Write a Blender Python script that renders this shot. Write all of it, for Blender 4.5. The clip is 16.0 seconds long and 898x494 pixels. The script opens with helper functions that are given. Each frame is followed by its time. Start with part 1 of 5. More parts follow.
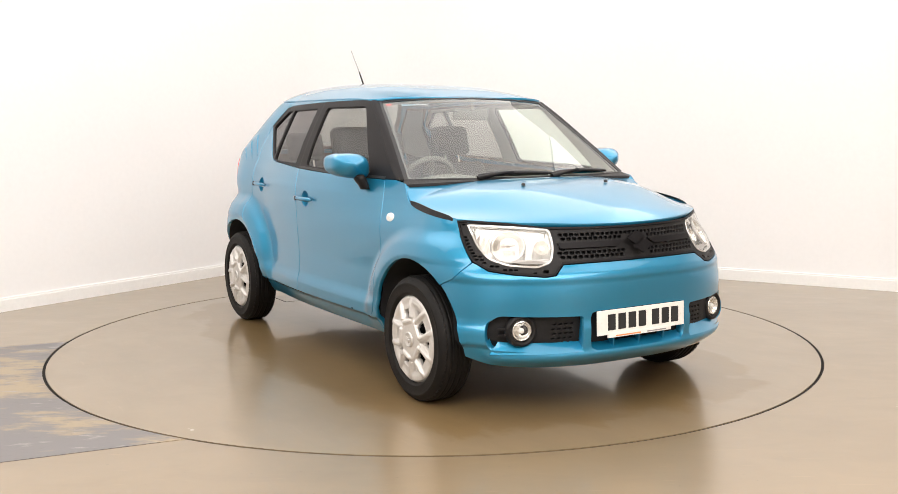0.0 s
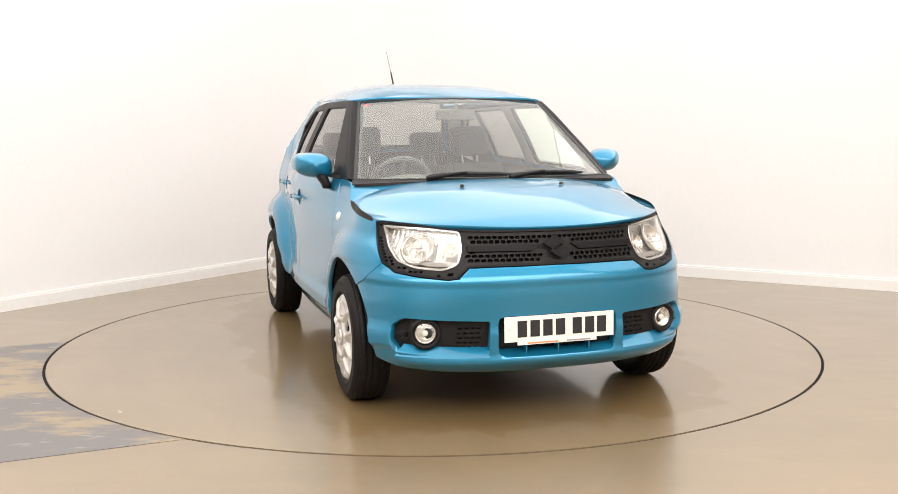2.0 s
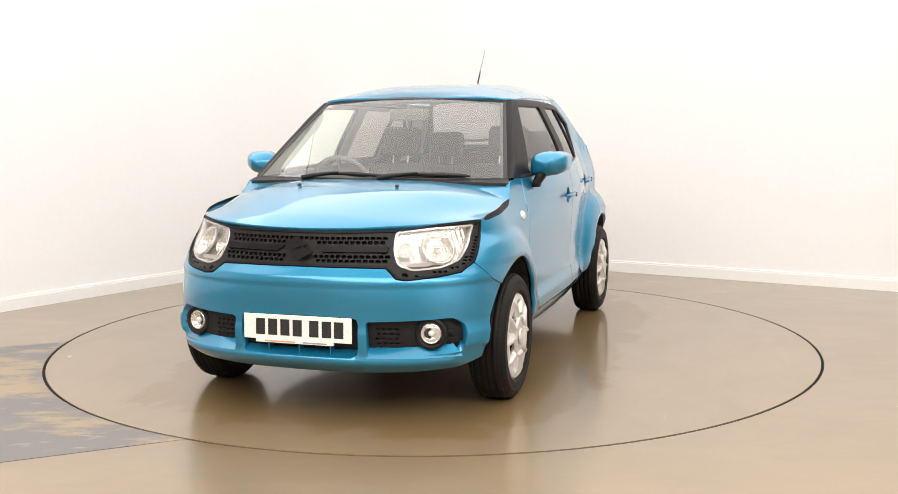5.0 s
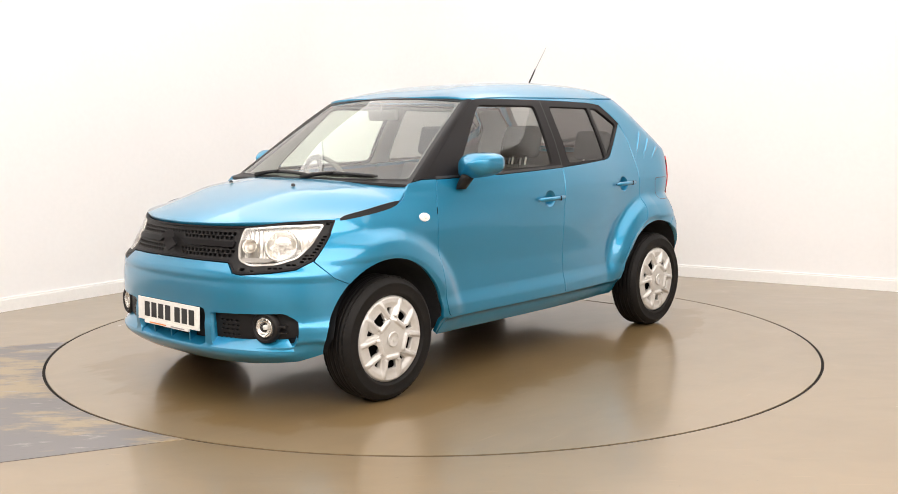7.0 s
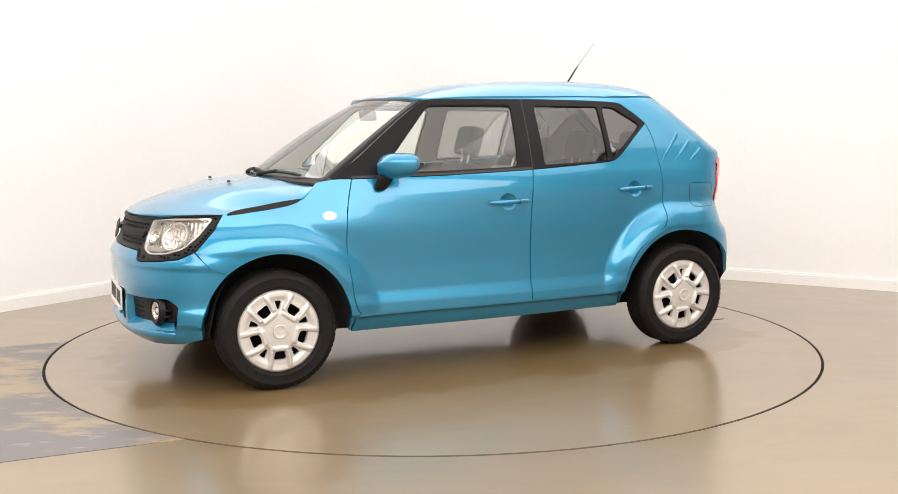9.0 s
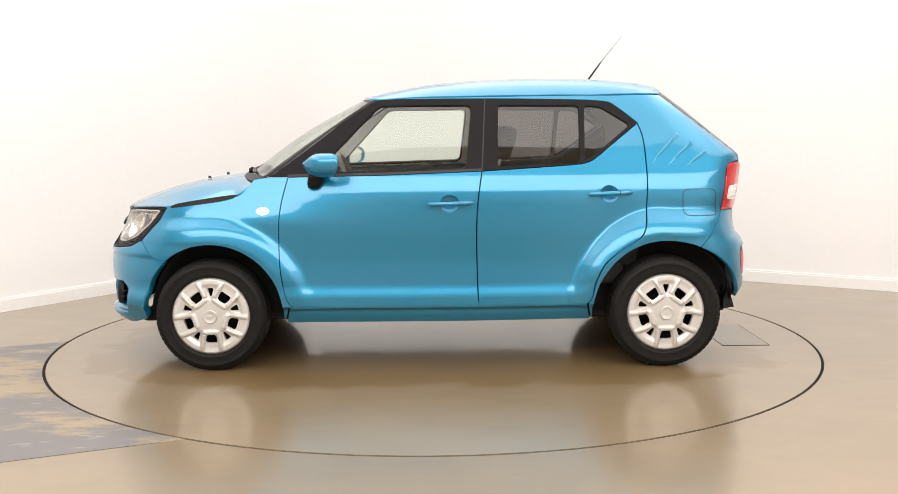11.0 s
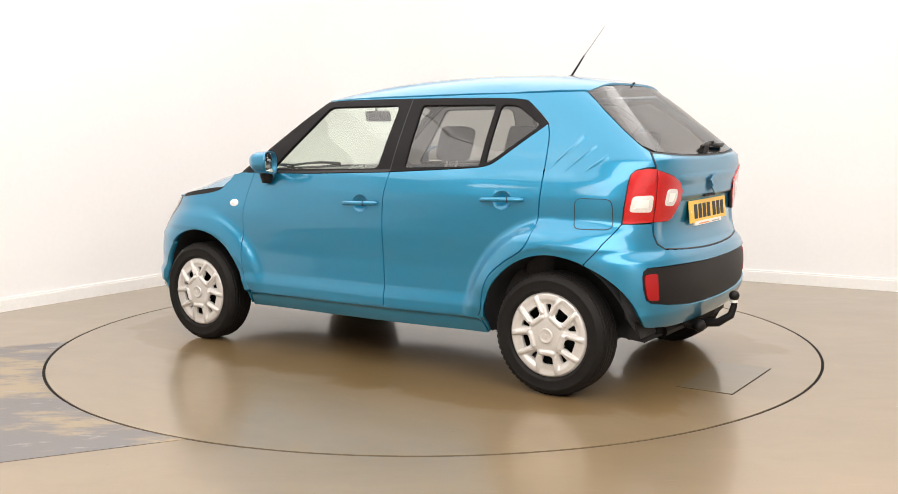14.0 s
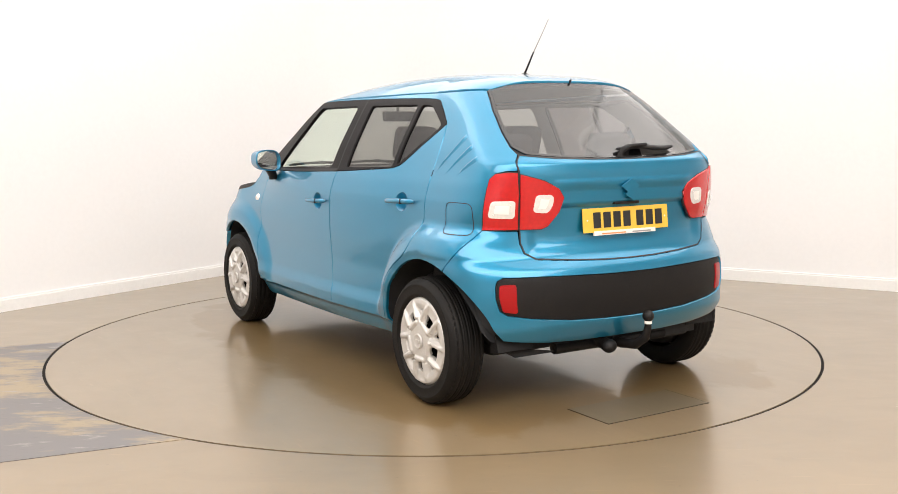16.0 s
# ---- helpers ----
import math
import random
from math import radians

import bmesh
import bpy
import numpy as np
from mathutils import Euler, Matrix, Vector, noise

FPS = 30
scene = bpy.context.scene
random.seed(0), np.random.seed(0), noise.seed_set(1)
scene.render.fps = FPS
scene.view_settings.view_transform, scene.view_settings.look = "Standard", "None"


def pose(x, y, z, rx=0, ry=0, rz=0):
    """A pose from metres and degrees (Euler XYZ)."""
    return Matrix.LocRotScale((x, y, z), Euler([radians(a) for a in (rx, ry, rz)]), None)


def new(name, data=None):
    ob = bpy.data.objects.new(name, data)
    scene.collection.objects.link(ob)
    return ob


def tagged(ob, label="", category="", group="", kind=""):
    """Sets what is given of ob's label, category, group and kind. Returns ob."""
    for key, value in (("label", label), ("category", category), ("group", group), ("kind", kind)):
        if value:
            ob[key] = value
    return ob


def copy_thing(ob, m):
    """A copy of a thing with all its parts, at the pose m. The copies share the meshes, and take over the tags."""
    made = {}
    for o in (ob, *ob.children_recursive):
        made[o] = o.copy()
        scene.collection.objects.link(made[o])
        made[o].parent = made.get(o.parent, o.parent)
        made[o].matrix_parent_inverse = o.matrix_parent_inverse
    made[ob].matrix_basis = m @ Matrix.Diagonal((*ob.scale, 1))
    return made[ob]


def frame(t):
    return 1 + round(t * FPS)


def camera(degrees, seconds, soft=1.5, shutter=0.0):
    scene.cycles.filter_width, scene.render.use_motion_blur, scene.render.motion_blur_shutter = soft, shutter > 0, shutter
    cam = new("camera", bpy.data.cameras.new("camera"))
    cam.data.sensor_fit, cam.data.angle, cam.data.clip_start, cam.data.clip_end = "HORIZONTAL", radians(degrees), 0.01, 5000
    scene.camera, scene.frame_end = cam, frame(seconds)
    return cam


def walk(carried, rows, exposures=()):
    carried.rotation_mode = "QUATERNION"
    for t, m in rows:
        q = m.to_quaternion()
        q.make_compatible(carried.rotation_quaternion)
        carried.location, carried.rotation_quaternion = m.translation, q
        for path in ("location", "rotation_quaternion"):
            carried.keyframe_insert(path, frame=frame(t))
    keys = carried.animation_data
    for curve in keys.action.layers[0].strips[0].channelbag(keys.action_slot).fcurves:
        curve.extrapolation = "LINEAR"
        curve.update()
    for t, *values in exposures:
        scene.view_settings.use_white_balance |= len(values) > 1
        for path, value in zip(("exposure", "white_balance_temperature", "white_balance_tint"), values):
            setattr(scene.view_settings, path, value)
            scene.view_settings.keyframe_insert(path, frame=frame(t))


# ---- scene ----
cam = camera(48.52, 16.0, soft=0.75)
EYE = Matrix.Translation((0, -6.0736, 1.2917)) @ (Matrix.Rotation(radians(-0.845), 4, "Z") @ Matrix.Rotation(radians(90 - 6.834), 4, "X") @ Matrix.Rotation(radians(-0.395), 4, "Z"))
walk(cam, [(0.0, EYE), (16.0, EYE)], exposures=[(0.0, 0.0), (16.0, 0.0)])

# ---- light ----
world = bpy.data.worlds.new("studio_world")
world.use_nodes = True
world.node_tree.nodes["Background"].inputs[0].default_value = (1.0, 0.97, 0.93, 1)
world.node_tree.nodes["Background"].inputs[1].default_value = 0.2
scene.world = world


def area_lamp(name, x, y, z, sx, sy, watts, colour):
    data = bpy.data.lights.new(name, "AREA")
    data.shape, data.size, data.size_y, data.energy, data.color = "RECTANGLE", sx, sy, watts, colour
    ob = new(name, data)
    ob.matrix_world = Matrix.Translation((x, y, z))
    return ob


CEILING = 3.7
# The y -6.0 panel is added fill light; the x -2.65 strip is assumed.
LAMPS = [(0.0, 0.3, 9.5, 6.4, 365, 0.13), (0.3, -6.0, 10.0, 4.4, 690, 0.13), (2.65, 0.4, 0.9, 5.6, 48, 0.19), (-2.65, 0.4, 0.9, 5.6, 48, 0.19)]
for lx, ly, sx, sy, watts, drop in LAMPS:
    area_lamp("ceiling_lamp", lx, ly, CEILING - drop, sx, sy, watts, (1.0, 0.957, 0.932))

# ---- materials ----


def material(name, colour, rough=0.5, metal=0.0, coat=0.0, spec=0.5, grain=0.0, grain_scale=40.0, bump=0.0, bump_scale=200.0, stain=0.0, stain_scale=2.0):
    """Principled material with two scales of colour variation and fine relief."""
    m = bpy.data.materials.new(name)
    m.use_nodes = True
    nt = m.node_tree
    b = nt.nodes["Principled BSDF"]
    b.inputs["Base Color"].default_value = (*colour, 1)
    b.inputs["Roughness"].default_value = rough
    b.inputs["Metallic"].default_value = metal
    b.inputs["Coat Weight"].default_value = coat
    b.inputs["Coat Roughness"].default_value = 0.04 if "floor" not in name else 0.20
    b.inputs["Specular IOR Level"].default_value = spec
    co = nt.nodes.new("ShaderNodeTexCoord")
    last = None
    for amount, scale in ((grain, grain_scale), (stain, stain_scale)):
        if amount <= 0:
            continue
        n = nt.nodes.new("ShaderNodeTexNoise")
        n.inputs["Scale"].default_value, n.inputs["Detail"].default_value = scale, 5
        nt.links.new(co.outputs["Object"], n.inputs["Vector"])
        r = nt.nodes.new("ShaderNodeMapRange")
        r.inputs[1].default_value, r.inputs[2].default_value = 0.3, 0.7
        r.inputs[3].default_value, r.inputs[4].default_value = 1 - amount, 1 + amount
        nt.links.new(n.outputs["Fac"], r.inputs[0])
        mx = nt.nodes.new("ShaderNodeVectorMath")
        mx.operation = "SCALE"
        if last is None:
            mx.inputs[0].default_value = colour
        else:
            nt.links.new(last, mx.inputs[0])
        nt.links.new(r.outputs[0], mx.inputs["Scale"])
        last = mx.outputs[0]
    if last is not None:
        nt.links.new(last, b.inputs["Base Color"])
    if bump > 0:
        n = nt.nodes.new("ShaderNodeTexNoise")
        n.inputs["Scale"].default_value, n.inputs["Detail"].default_value = bump_scale, 4
        nt.links.new(co.outputs["Object"], n.inputs["Vector"])
        bp = nt.nodes.new("ShaderNodeBump")
        bp.inputs["Strength"].default_value, bp.inputs["Distance"].default_value = bump, 0.002
        nt.links.new(n.outputs["Fac"], bp.inputs["Height"])
        nt.links.new(bp.outputs[0], b.inputs["Normal"])
    return m


def glass_material(name, tint, rough=0.0, mix=1.7):
    """Thin glazing: tinted see-through with a Fresnel gloss."""
    m = bpy.data.materials.new(name)
    m.use_nodes = True
    nt = m.node_tree
    nt.nodes.clear()
    out = nt.nodes.new("ShaderNodeOutputMaterial")
    tr = nt.nodes.new("ShaderNodeBsdfTransparent")
    tr.inputs[0].default_value = (*tint, 1)
    gl = nt.nodes.new("ShaderNodeBsdfGlossy")
    gl.inputs["Roughness"].default_value = rough
    lw = nt.nodes.new("ShaderNodeLayerWeight")
    lw.inputs["Blend"].default_value = 0.5
    ms = nt.nodes.new("ShaderNodeMixShader")
    pw = nt.nodes.new("ShaderNodeMath")
    pw.operation = "POWER"
    pw.inputs[1].default_value = 5.0
    mul = nt.nodes.new("ShaderNodeMath")
    mul.operation = "MULTIPLY_ADD"
    mul.inputs[1].default_value = 0.85
    mul.inputs[2].default_value = 0.045 * mix
    nt.links.new(lw.outputs["Facing"], pw.inputs[0])
    nt.links.new(pw.outputs[0], mul.inputs[0])
    nt.links.new(mul.outputs[0], ms.inputs[0])
    nt.links.new(tr.outputs[0], ms.inputs[1])
    nt.links.new(gl.outputs[0], ms.inputs[2])
    nt.links.new(ms.outputs[0], out.inputs[0])
    return m


PAINT = material("blue_pearl_paint", (0.010, 0.222, 0.395), rough=0.36, metal=0.6, coat=1.0, grain=0.05, grain_scale=900)
BLACK_TRIM = material("black_textured_plastic", (0.009, 0.008, 0.008), rough=0.5, spec=0.26, bump=0.25, bump_scale=700, grain=0.15, grain_scale=60)
PILLAR_BLACK = material("satin_black_trim", (0.009, 0.0078, 0.0085), rough=0.42, spec=0.13, grain=0.05, grain_scale=120)
RUBBER = material("tyre_rubber", (0.0065, 0.0055, 0.0048), rough=0.62, spec=0.24, bump=0.3, bump_scale=300, grain=0.25, grain_scale=30)
DARK = material("dark_inner_metal", (0.012, 0.012, 0.013), rough=0.8, grain=0.3, grain_scale=20)
GREY_PLASTIC = material("grey_cabin_plastic", (0.11, 0.107, 0.10), rough=0.6, bump=0.2, bump_scale=500, grain=0.1)
CABIN_LIGHT = material("pale_headlining", (0.60, 0.585, 0.54), rough=0.9, grain=0.06, grain_scale=80)
FABRIC = material("dark_seat_fabric", (0.050, 0.047, 0.047), rough=0.9, bump=0.5, bump_scale=400, grain=0.25, grain_scale=150)
SILVER = material("silver_painted_plastic", (0.62, 0.60, 0.57), rough=0.38, metal=0.35, coat=0.3, grain=0.04, grain_scale=60)
CHROME = material("bright_reflector", (0.88, 0.86, 0.82), rough=0.28, metal=0.85)
WHITE_LAMP = material("white_lamp_plastic", (0.84, 0.82, 0.79), rough=0.3, coat=0.5)
RED_LAMP = material("red_lamp_plastic", (0.62, 0.005, 0.009), rough=0.22, metal=0.3, coat=0.9, grain=0.10, grain_scale=60)
DARK_RED = material("dark_red_reflector", (0.34, 0.002, 0.004), rough=0.35, coat=0.25, spec=0.3, grain=0.2, grain_scale=200)
PLATE_WHITE = material("white_reflective_plate", (0.80, 0.79, 0.74), rough=0.35, grain=0.03)
PLATE_YELLOW = material("yellow_reflective_plate", (0.80, 0.50, 0.06), rough=0.35, grain=0.03)
INK = material("black_plate_ink", (0.015, 0.015, 0.016), rough=0.5)
GREY_INK = material("grey_print", (0.30, 0.29, 0.29), rough=0.5)
ORANGE_INK = material("orange_print", (0.75, 0.28, 0.10), rough=0.5)
RED_STICKER = material("red_sticker", (0.75, 0.06, 0.05), rough=0.5)
LAMP_SILVER = material("pale_lamp_reflector", (0.68, 0.65, 0.61), rough=0.22, metal=0.8, grain=0.14, grain_scale=45)
BOWL_SILVER = material("deep_lamp_reflector", (0.76, 0.73, 0.68), rough=0.18, metal=0.8, grain=0.16, grain_scale=38)
LAMP_GREY = material("grey_lamp_trim", (0.30, 0.28, 0.26), rough=0.35)
AMBER = material("amber_bulb", (0.80, 0.74, 0.68), rough=0.25)
MIRROR = material("mirror_glass", (0.85, 0.87, 0.86), rough=0.02, metal=1.0)
GLASS_CLEAR = glass_material("clear_glass", (0.88, 0.93, 0.88), mix=2.1)
GLASS_SCREEN = glass_material("windscreen_glass", (0.90, 0.97, 0.90), mix=3.1)
GLASS_TINT = glass_material("tinted_glass", (0.34, 0.325, 0.32), mix=1.9)
GLASS_REAR = glass_material("rear_tinted_glass", (0.36, 0.345, 0.345), rough=0.08, mix=2.5)
GLASS_LENS = glass_material("lamp_lens", (0.97, 0.97, 0.96))
WALL_PAINT = material("white_wall_paint", (0.85, 0.842, 0.838), rough=0.85, bump=0.12, bump_scale=90, stain=0.015, stain_scale=0.7, grain=0.01, grain_scale=30)
SKIRTING_PAINT = material("white_gloss_skirting", (0.86, 0.85, 0.83), rough=0.45, grain=0.02)
LAMP_WINDOW = material("clear_lamp_window", (0.84, 0.82, 0.80), rough=0.16, metal=0.25, coat=1.0, grain=0.08, grain_scale=70)
HEAD_RIM = material("pale_lamp_bezel", (0.52, 0.50, 0.47), rough=0.25, metal=0.6, coat=0.4, grain=0.05)
MAST_GREY = material("grey_aerial_mast", (0.16, 0.155, 0.15), rough=0.4, metal=0.5)
GAP_BLACK = material("dark_gap", (0.012, 0.010, 0.009), rough=0.85, spec=0.15)


def worn_floor():
    """Grey screed with rubbed beige paint left on it."""
    m = bpy.data.materials.new("worn_floor")
    m.use_nodes = True
    nt = m.node_tree
    b = nt.nodes["Principled BSDF"]
    b.inputs["Roughness"].default_value = 0.38
    co = nt.nodes.new("ShaderNodeTexCoord")
    mp = nt.nodes.new("ShaderNodeMapping")
    mp.inputs["Rotation"].default_value = (0, 0, radians(-22))
    mp.inputs["Scale"].default_value = (1.0, 2.6, 1.0)
    nt.links.new(co.outputs["Object"], mp.inputs[0])
    last = None
    for scale, lo, hi, ca, cb in ((1.25, 0.48, 0.55, (0.145, 0.134, 0.134), (0.29, 0.225, 0.140)), (6.0, 0.58, 0.68, None, (0.27, 0.25, 0.235)), (18.0, 0.28, 0.42, (0.115, 0.107, 0.110), None), (3.2, 0.30, 0.40, (0.10, 0.092, 0.095), None)):
        n = nt.nodes.new("ShaderNodeTexNoise")
        n.inputs["Scale"].default_value, n.inputs["Detail"].default_value, n.inputs["Roughness"].default_value = scale, 8, 0.62
        nt.links.new(mp.outputs[0], n.inputs["Vector"])
        r = nt.nodes.new("ShaderNodeMapRange")
        r.inputs[1].default_value, r.inputs[2].default_value = lo, hi
        nt.links.new(n.outputs["Fac"], r.inputs[0])
        mx = nt.nodes.new("ShaderNodeMix")
        mx.data_type = "RGBA"
        nt.links.new(r.outputs[0], mx.inputs[0])
        for slot, colour in ((6, ca), (7, cb)):
            if colour is None:
                nt.links.new(last, mx.inputs[slot])
            else:
                mx.inputs[slot].default_value = (*colour, 1)
        last = mx.outputs[2]
    nt.links.new(last, b.inputs["Base Color"])
    return m


WORN_FLOOR = worn_floor()


def painted_floor(name, colour, gloss, brown_patch=False):
    """Rolled floor paint: cloudy tone, dried smears, fine scuffs, and a clear coat whose polish and flatness wander.
    The last flag adds a ragged-edged middle patch, darker, browner and glossier."""
    m = bpy.data.materials.new(name)
    m.use_nodes = True
    nt = m.node_tree
    b = nt.nodes["Principled BSDF"]
    b.inputs["Roughness"].default_value = 0.34
    b.inputs["Coat Weight"].default_value = 0.7
    co = nt.nodes.new("ShaderNodeTexCoord")

    def noise(scale, detail, lo, hi, out_lo, out_hi, stretch=None, turn=0.0, distort=0.0):
        n = nt.nodes.new("ShaderNodeTexNoise")
        n.inputs["Scale"].default_value, n.inputs["Detail"].default_value, n.inputs["Distortion"].default_value = scale, detail, distort
        if stretch:
            mp = nt.nodes.new("ShaderNodeMapping")
            mp.inputs["Rotation"].default_value = (0, 0, radians(turn))
            mp.inputs["Scale"].default_value = (*stretch, 1)
            nt.links.new(co.outputs["Object"], mp.inputs[0])
            nt.links.new(mp.outputs[0], n.inputs["Vector"])
        else:
            nt.links.new(co.outputs["Object"], n.inputs["Vector"])
        r = nt.nodes.new("ShaderNodeMapRange")
        for k, value in enumerate((lo, hi, out_lo, out_hi)):
            r.inputs[k + 1].default_value = value
        nt.links.new(n.outputs["Fac"], r.inputs[0])
        return r.outputs[0]

    def times(a, c):
        mul = nt.nodes.new("ShaderNodeMath")
        mul.operation = "MULTIPLY"
        nt.links.new(a, mul.inputs[0])
        nt.links.new(c, mul.inputs[1])
        return mul.outputs[0]

    cloud = noise(0.8, 4, 0.3, 0.7, 0.94, 1.08)
    smear = noise(2.3, 7, 0.42, 0.72, 1.0, 0.90, (1.0, 2.2), 24, 0.8)
    speck = noise(38, 3, 0.70, 0.76, 1.0, 0.82)
    scuff = noise(5.0, 6, 0.66, 0.70, 1.0, 1.12, (1.0, 14.0), -18, 0.3)
    tone = times(times(cloud, smear), times(speck, scuff))
    mx = nt.nodes.new("ShaderNodeVectorMath")
    mx.operation = "SCALE"
    mx.inputs[0].default_value = colour
    nt.links.new(tone, mx.inputs["Scale"])
    polish = times(noise(1.6, 6, 0.35, 0.65, gloss * 0.75, gloss * 1.3, (1.0, 1.8), 30, 0.8), noise(9, 4, 0.55, 0.7, 1.0, 1.25))
    tint = mx.outputs[0]
    if brown_patch:
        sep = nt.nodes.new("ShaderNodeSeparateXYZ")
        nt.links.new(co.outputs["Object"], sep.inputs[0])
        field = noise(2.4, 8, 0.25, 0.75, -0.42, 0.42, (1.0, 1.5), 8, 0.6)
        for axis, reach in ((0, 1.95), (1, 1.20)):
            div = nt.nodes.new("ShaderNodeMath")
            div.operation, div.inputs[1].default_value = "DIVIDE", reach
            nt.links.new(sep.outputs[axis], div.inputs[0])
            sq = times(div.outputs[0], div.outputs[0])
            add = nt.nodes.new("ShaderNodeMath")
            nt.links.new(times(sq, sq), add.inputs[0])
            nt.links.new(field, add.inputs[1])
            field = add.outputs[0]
        patch_mask = nt.nodes.new("ShaderNodeMapRange")
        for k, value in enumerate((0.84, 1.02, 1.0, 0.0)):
            patch_mask.inputs[k + 1].default_value = value
        nt.links.new(field, patch_mask.inputs[0])
        brown_tint = nt.nodes.new("ShaderNodeVectorMath")
        brown_tint.operation = "MULTIPLY"
        brown_tint.inputs[1].default_value = (0.84, 0.76, 0.58)
        nt.links.new(tint, brown_tint.inputs[0])
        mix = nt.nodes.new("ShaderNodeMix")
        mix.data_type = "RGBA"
        nt.links.new(patch_mask.outputs[0], mix.inputs[0])
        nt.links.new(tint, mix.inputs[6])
        nt.links.new(brown_tint.outputs[0], mix.inputs[7])
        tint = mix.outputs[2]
        gloss_mix = nt.nodes.new("ShaderNodeMix")
        nt.links.new(patch_mask.outputs[0], gloss_mix.inputs[0])
        nt.links.new(polish, gloss_mix.inputs[2])
        gloss_mix.inputs[3].default_value = 0.09
        polish = gloss_mix.outputs[0]
    nt.links.new(tint, b.inputs["Base Color"])
    nt.links.new(polish, b.inputs["Coat Roughness"])
    n = nt.nodes.new("ShaderNodeTexNoise")
    n.inputs["Scale"].default_value, n.inputs["Detail"].default_value = 5.0, 3
    nt.links.new(co.outputs["Object"], n.inputs["Vector"])
    bp = nt.nodes.new("ShaderNodeBump")
    bp.inputs["Strength"].default_value, bp.inputs["Distance"].default_value = 0.5, 0.004
    nt.links.new(n.outputs["Fac"], bp.inputs["Height"])
    nt.links.new(bp.outputs[0], b.inputs["Coat Normal"])
    return m


FLOOR_PAINT = painted_floor("beige_floor_paint", (0.222, 0.162, 0.094), 0.17)
DISC_PAINT = painted_floor("disc_floor_paint", (0.228, 0.167, 0.098), 0.17, brown_patch=True)
HATCH_PAINT = painted_floor("hatch_floor_paint", (0.165, 0.130, 0.082), 0.10)

# ---- mesh helpers ----


def part(name, bm, mat, parent=None, label="", smooth=False):
    """Link a bmesh as one mesh object under a thing or a part."""
    me = bpy.data.meshes.new(name)
    bm.normal_update()
    bm.to_mesh(me)
    bm.free()
    me.materials.append(mat)
    if smooth:
        for poly in me.polygons:
            poly.use_smooth = True
    ob = new(name, me)
    if parent is not None:
        ob.parent = parent
    if label:
        tagged(ob, label)
    return ob


def thing(name, label, category, group="", kind=""):
    return tagged(new(name), label, category, group, kind)


def add_box(bm, x0, x1, y0, y1, z0, z1, m=None, bevel=0.0):
    r = bmesh.ops.create_cube(bm, size=1)
    vs = r["verts"]
    for v in vs:
        v.co = Vector(((x0 + x1) / 2 + v.co.x * (x1 - x0), (y0 + y1) / 2 + v.co.y * (y1 - y0), (z0 + z1) / 2 + v.co.z * (z1 - z0)))
    if bevel > 0:
        es = list({e for v in vs for e in v.link_edges})
        r2 = bmesh.ops.bevel(bm, geom=es, offset=bevel, segments=3, affect="EDGES", profile=0.6)
        vs = list({v for f in r2["faces"] for v in f.verts} | {v for v in vs if v.is_valid})
    if m is not None:
        for v in vs:
            v.co = m @ v.co
    return vs


def add_tube(bm, pts, radius, n=8, caps=True):
    """A round bar along a list of points; radius may be a list."""
    pts = [Vector(p) for p in pts]
    rad = radius if isinstance(radius, (list, tuple)) else [radius] * len(pts)
    rings = []
    up = Vector((0.13, 0.31, 0.94))
    for i, p in enumerate(pts):
        d = (pts[min(i + 1, len(pts) - 1)] - pts[max(i - 1, 0)]).normalized()
        a = d.cross(up).normalized()
        b = d.cross(a).normalized()
        rings.append([bm.verts.new(p + (a * math.cos(k * math.tau / n) + b * math.sin(k * math.tau / n)) * rad[i]) for k in range(n)])
    for r0, r1 in zip(rings, rings[1:]):
        for k in range(n):
            bm.faces.new((r0[k], r0[(k + 1) % n], r1[(k + 1) % n], r1[k]))
    if caps:
        bm.faces.new(rings[0])
        bm.faces.new(rings[-1][::-1])


def add_lathe(bm, profile, m, n=48, close=False):
    """Turn (radius, height) pairs round the local z axis."""
    rings = []
    for r, h in profile:
        rings.append([bm.verts.new(m @ Vector((r * math.cos(k * math.tau / n), r * math.sin(k * math.tau / n), h))) for k in range(n)])
    pairs = list(zip(rings, rings[1:])) + ([(rings[-1], rings[0])] if close else [])
    for r0, r1 in pairs:
        for k in range(n):
            bm.faces.new((r0[k], r0[(k + 1) % n], r1[(k + 1) % n], r1[k]))


def add_prism(bm, poly, h0, h1, m=None):
    """A flat outline (x, y) raised from h0 to h1."""
    lo = [bm.verts.new((x, y, h0)) for x, y in poly]
    hi = [bm.verts.new((x, y, h1)) for x, y in poly]
    if m is not None:
        for v in lo + hi:
            v.co = m @ v.co
    bm.faces.new(lo[::-1])
    bm.faces.new(hi)
    for i in range(len(poly)):
        j = (i + 1) % len(poly)
        bm.faces.new((lo[i], lo[j], hi[j], hi[i]))


# ---- the studio ----
CORNER = Vector((-0.80, 4.25, 0))
ALONG_L = Vector((-0.582, -0.813, 0))
ALONG_R = Vector((0.851, -0.525, 0))
LEN_L, LEN_R = 14.0, 12.0
P_L, P_R = CORNER + ALONG_L * LEN_L, CORNER + ALONG_R * LEN_R
P_B = P_L + ALONG_R * LEN_R


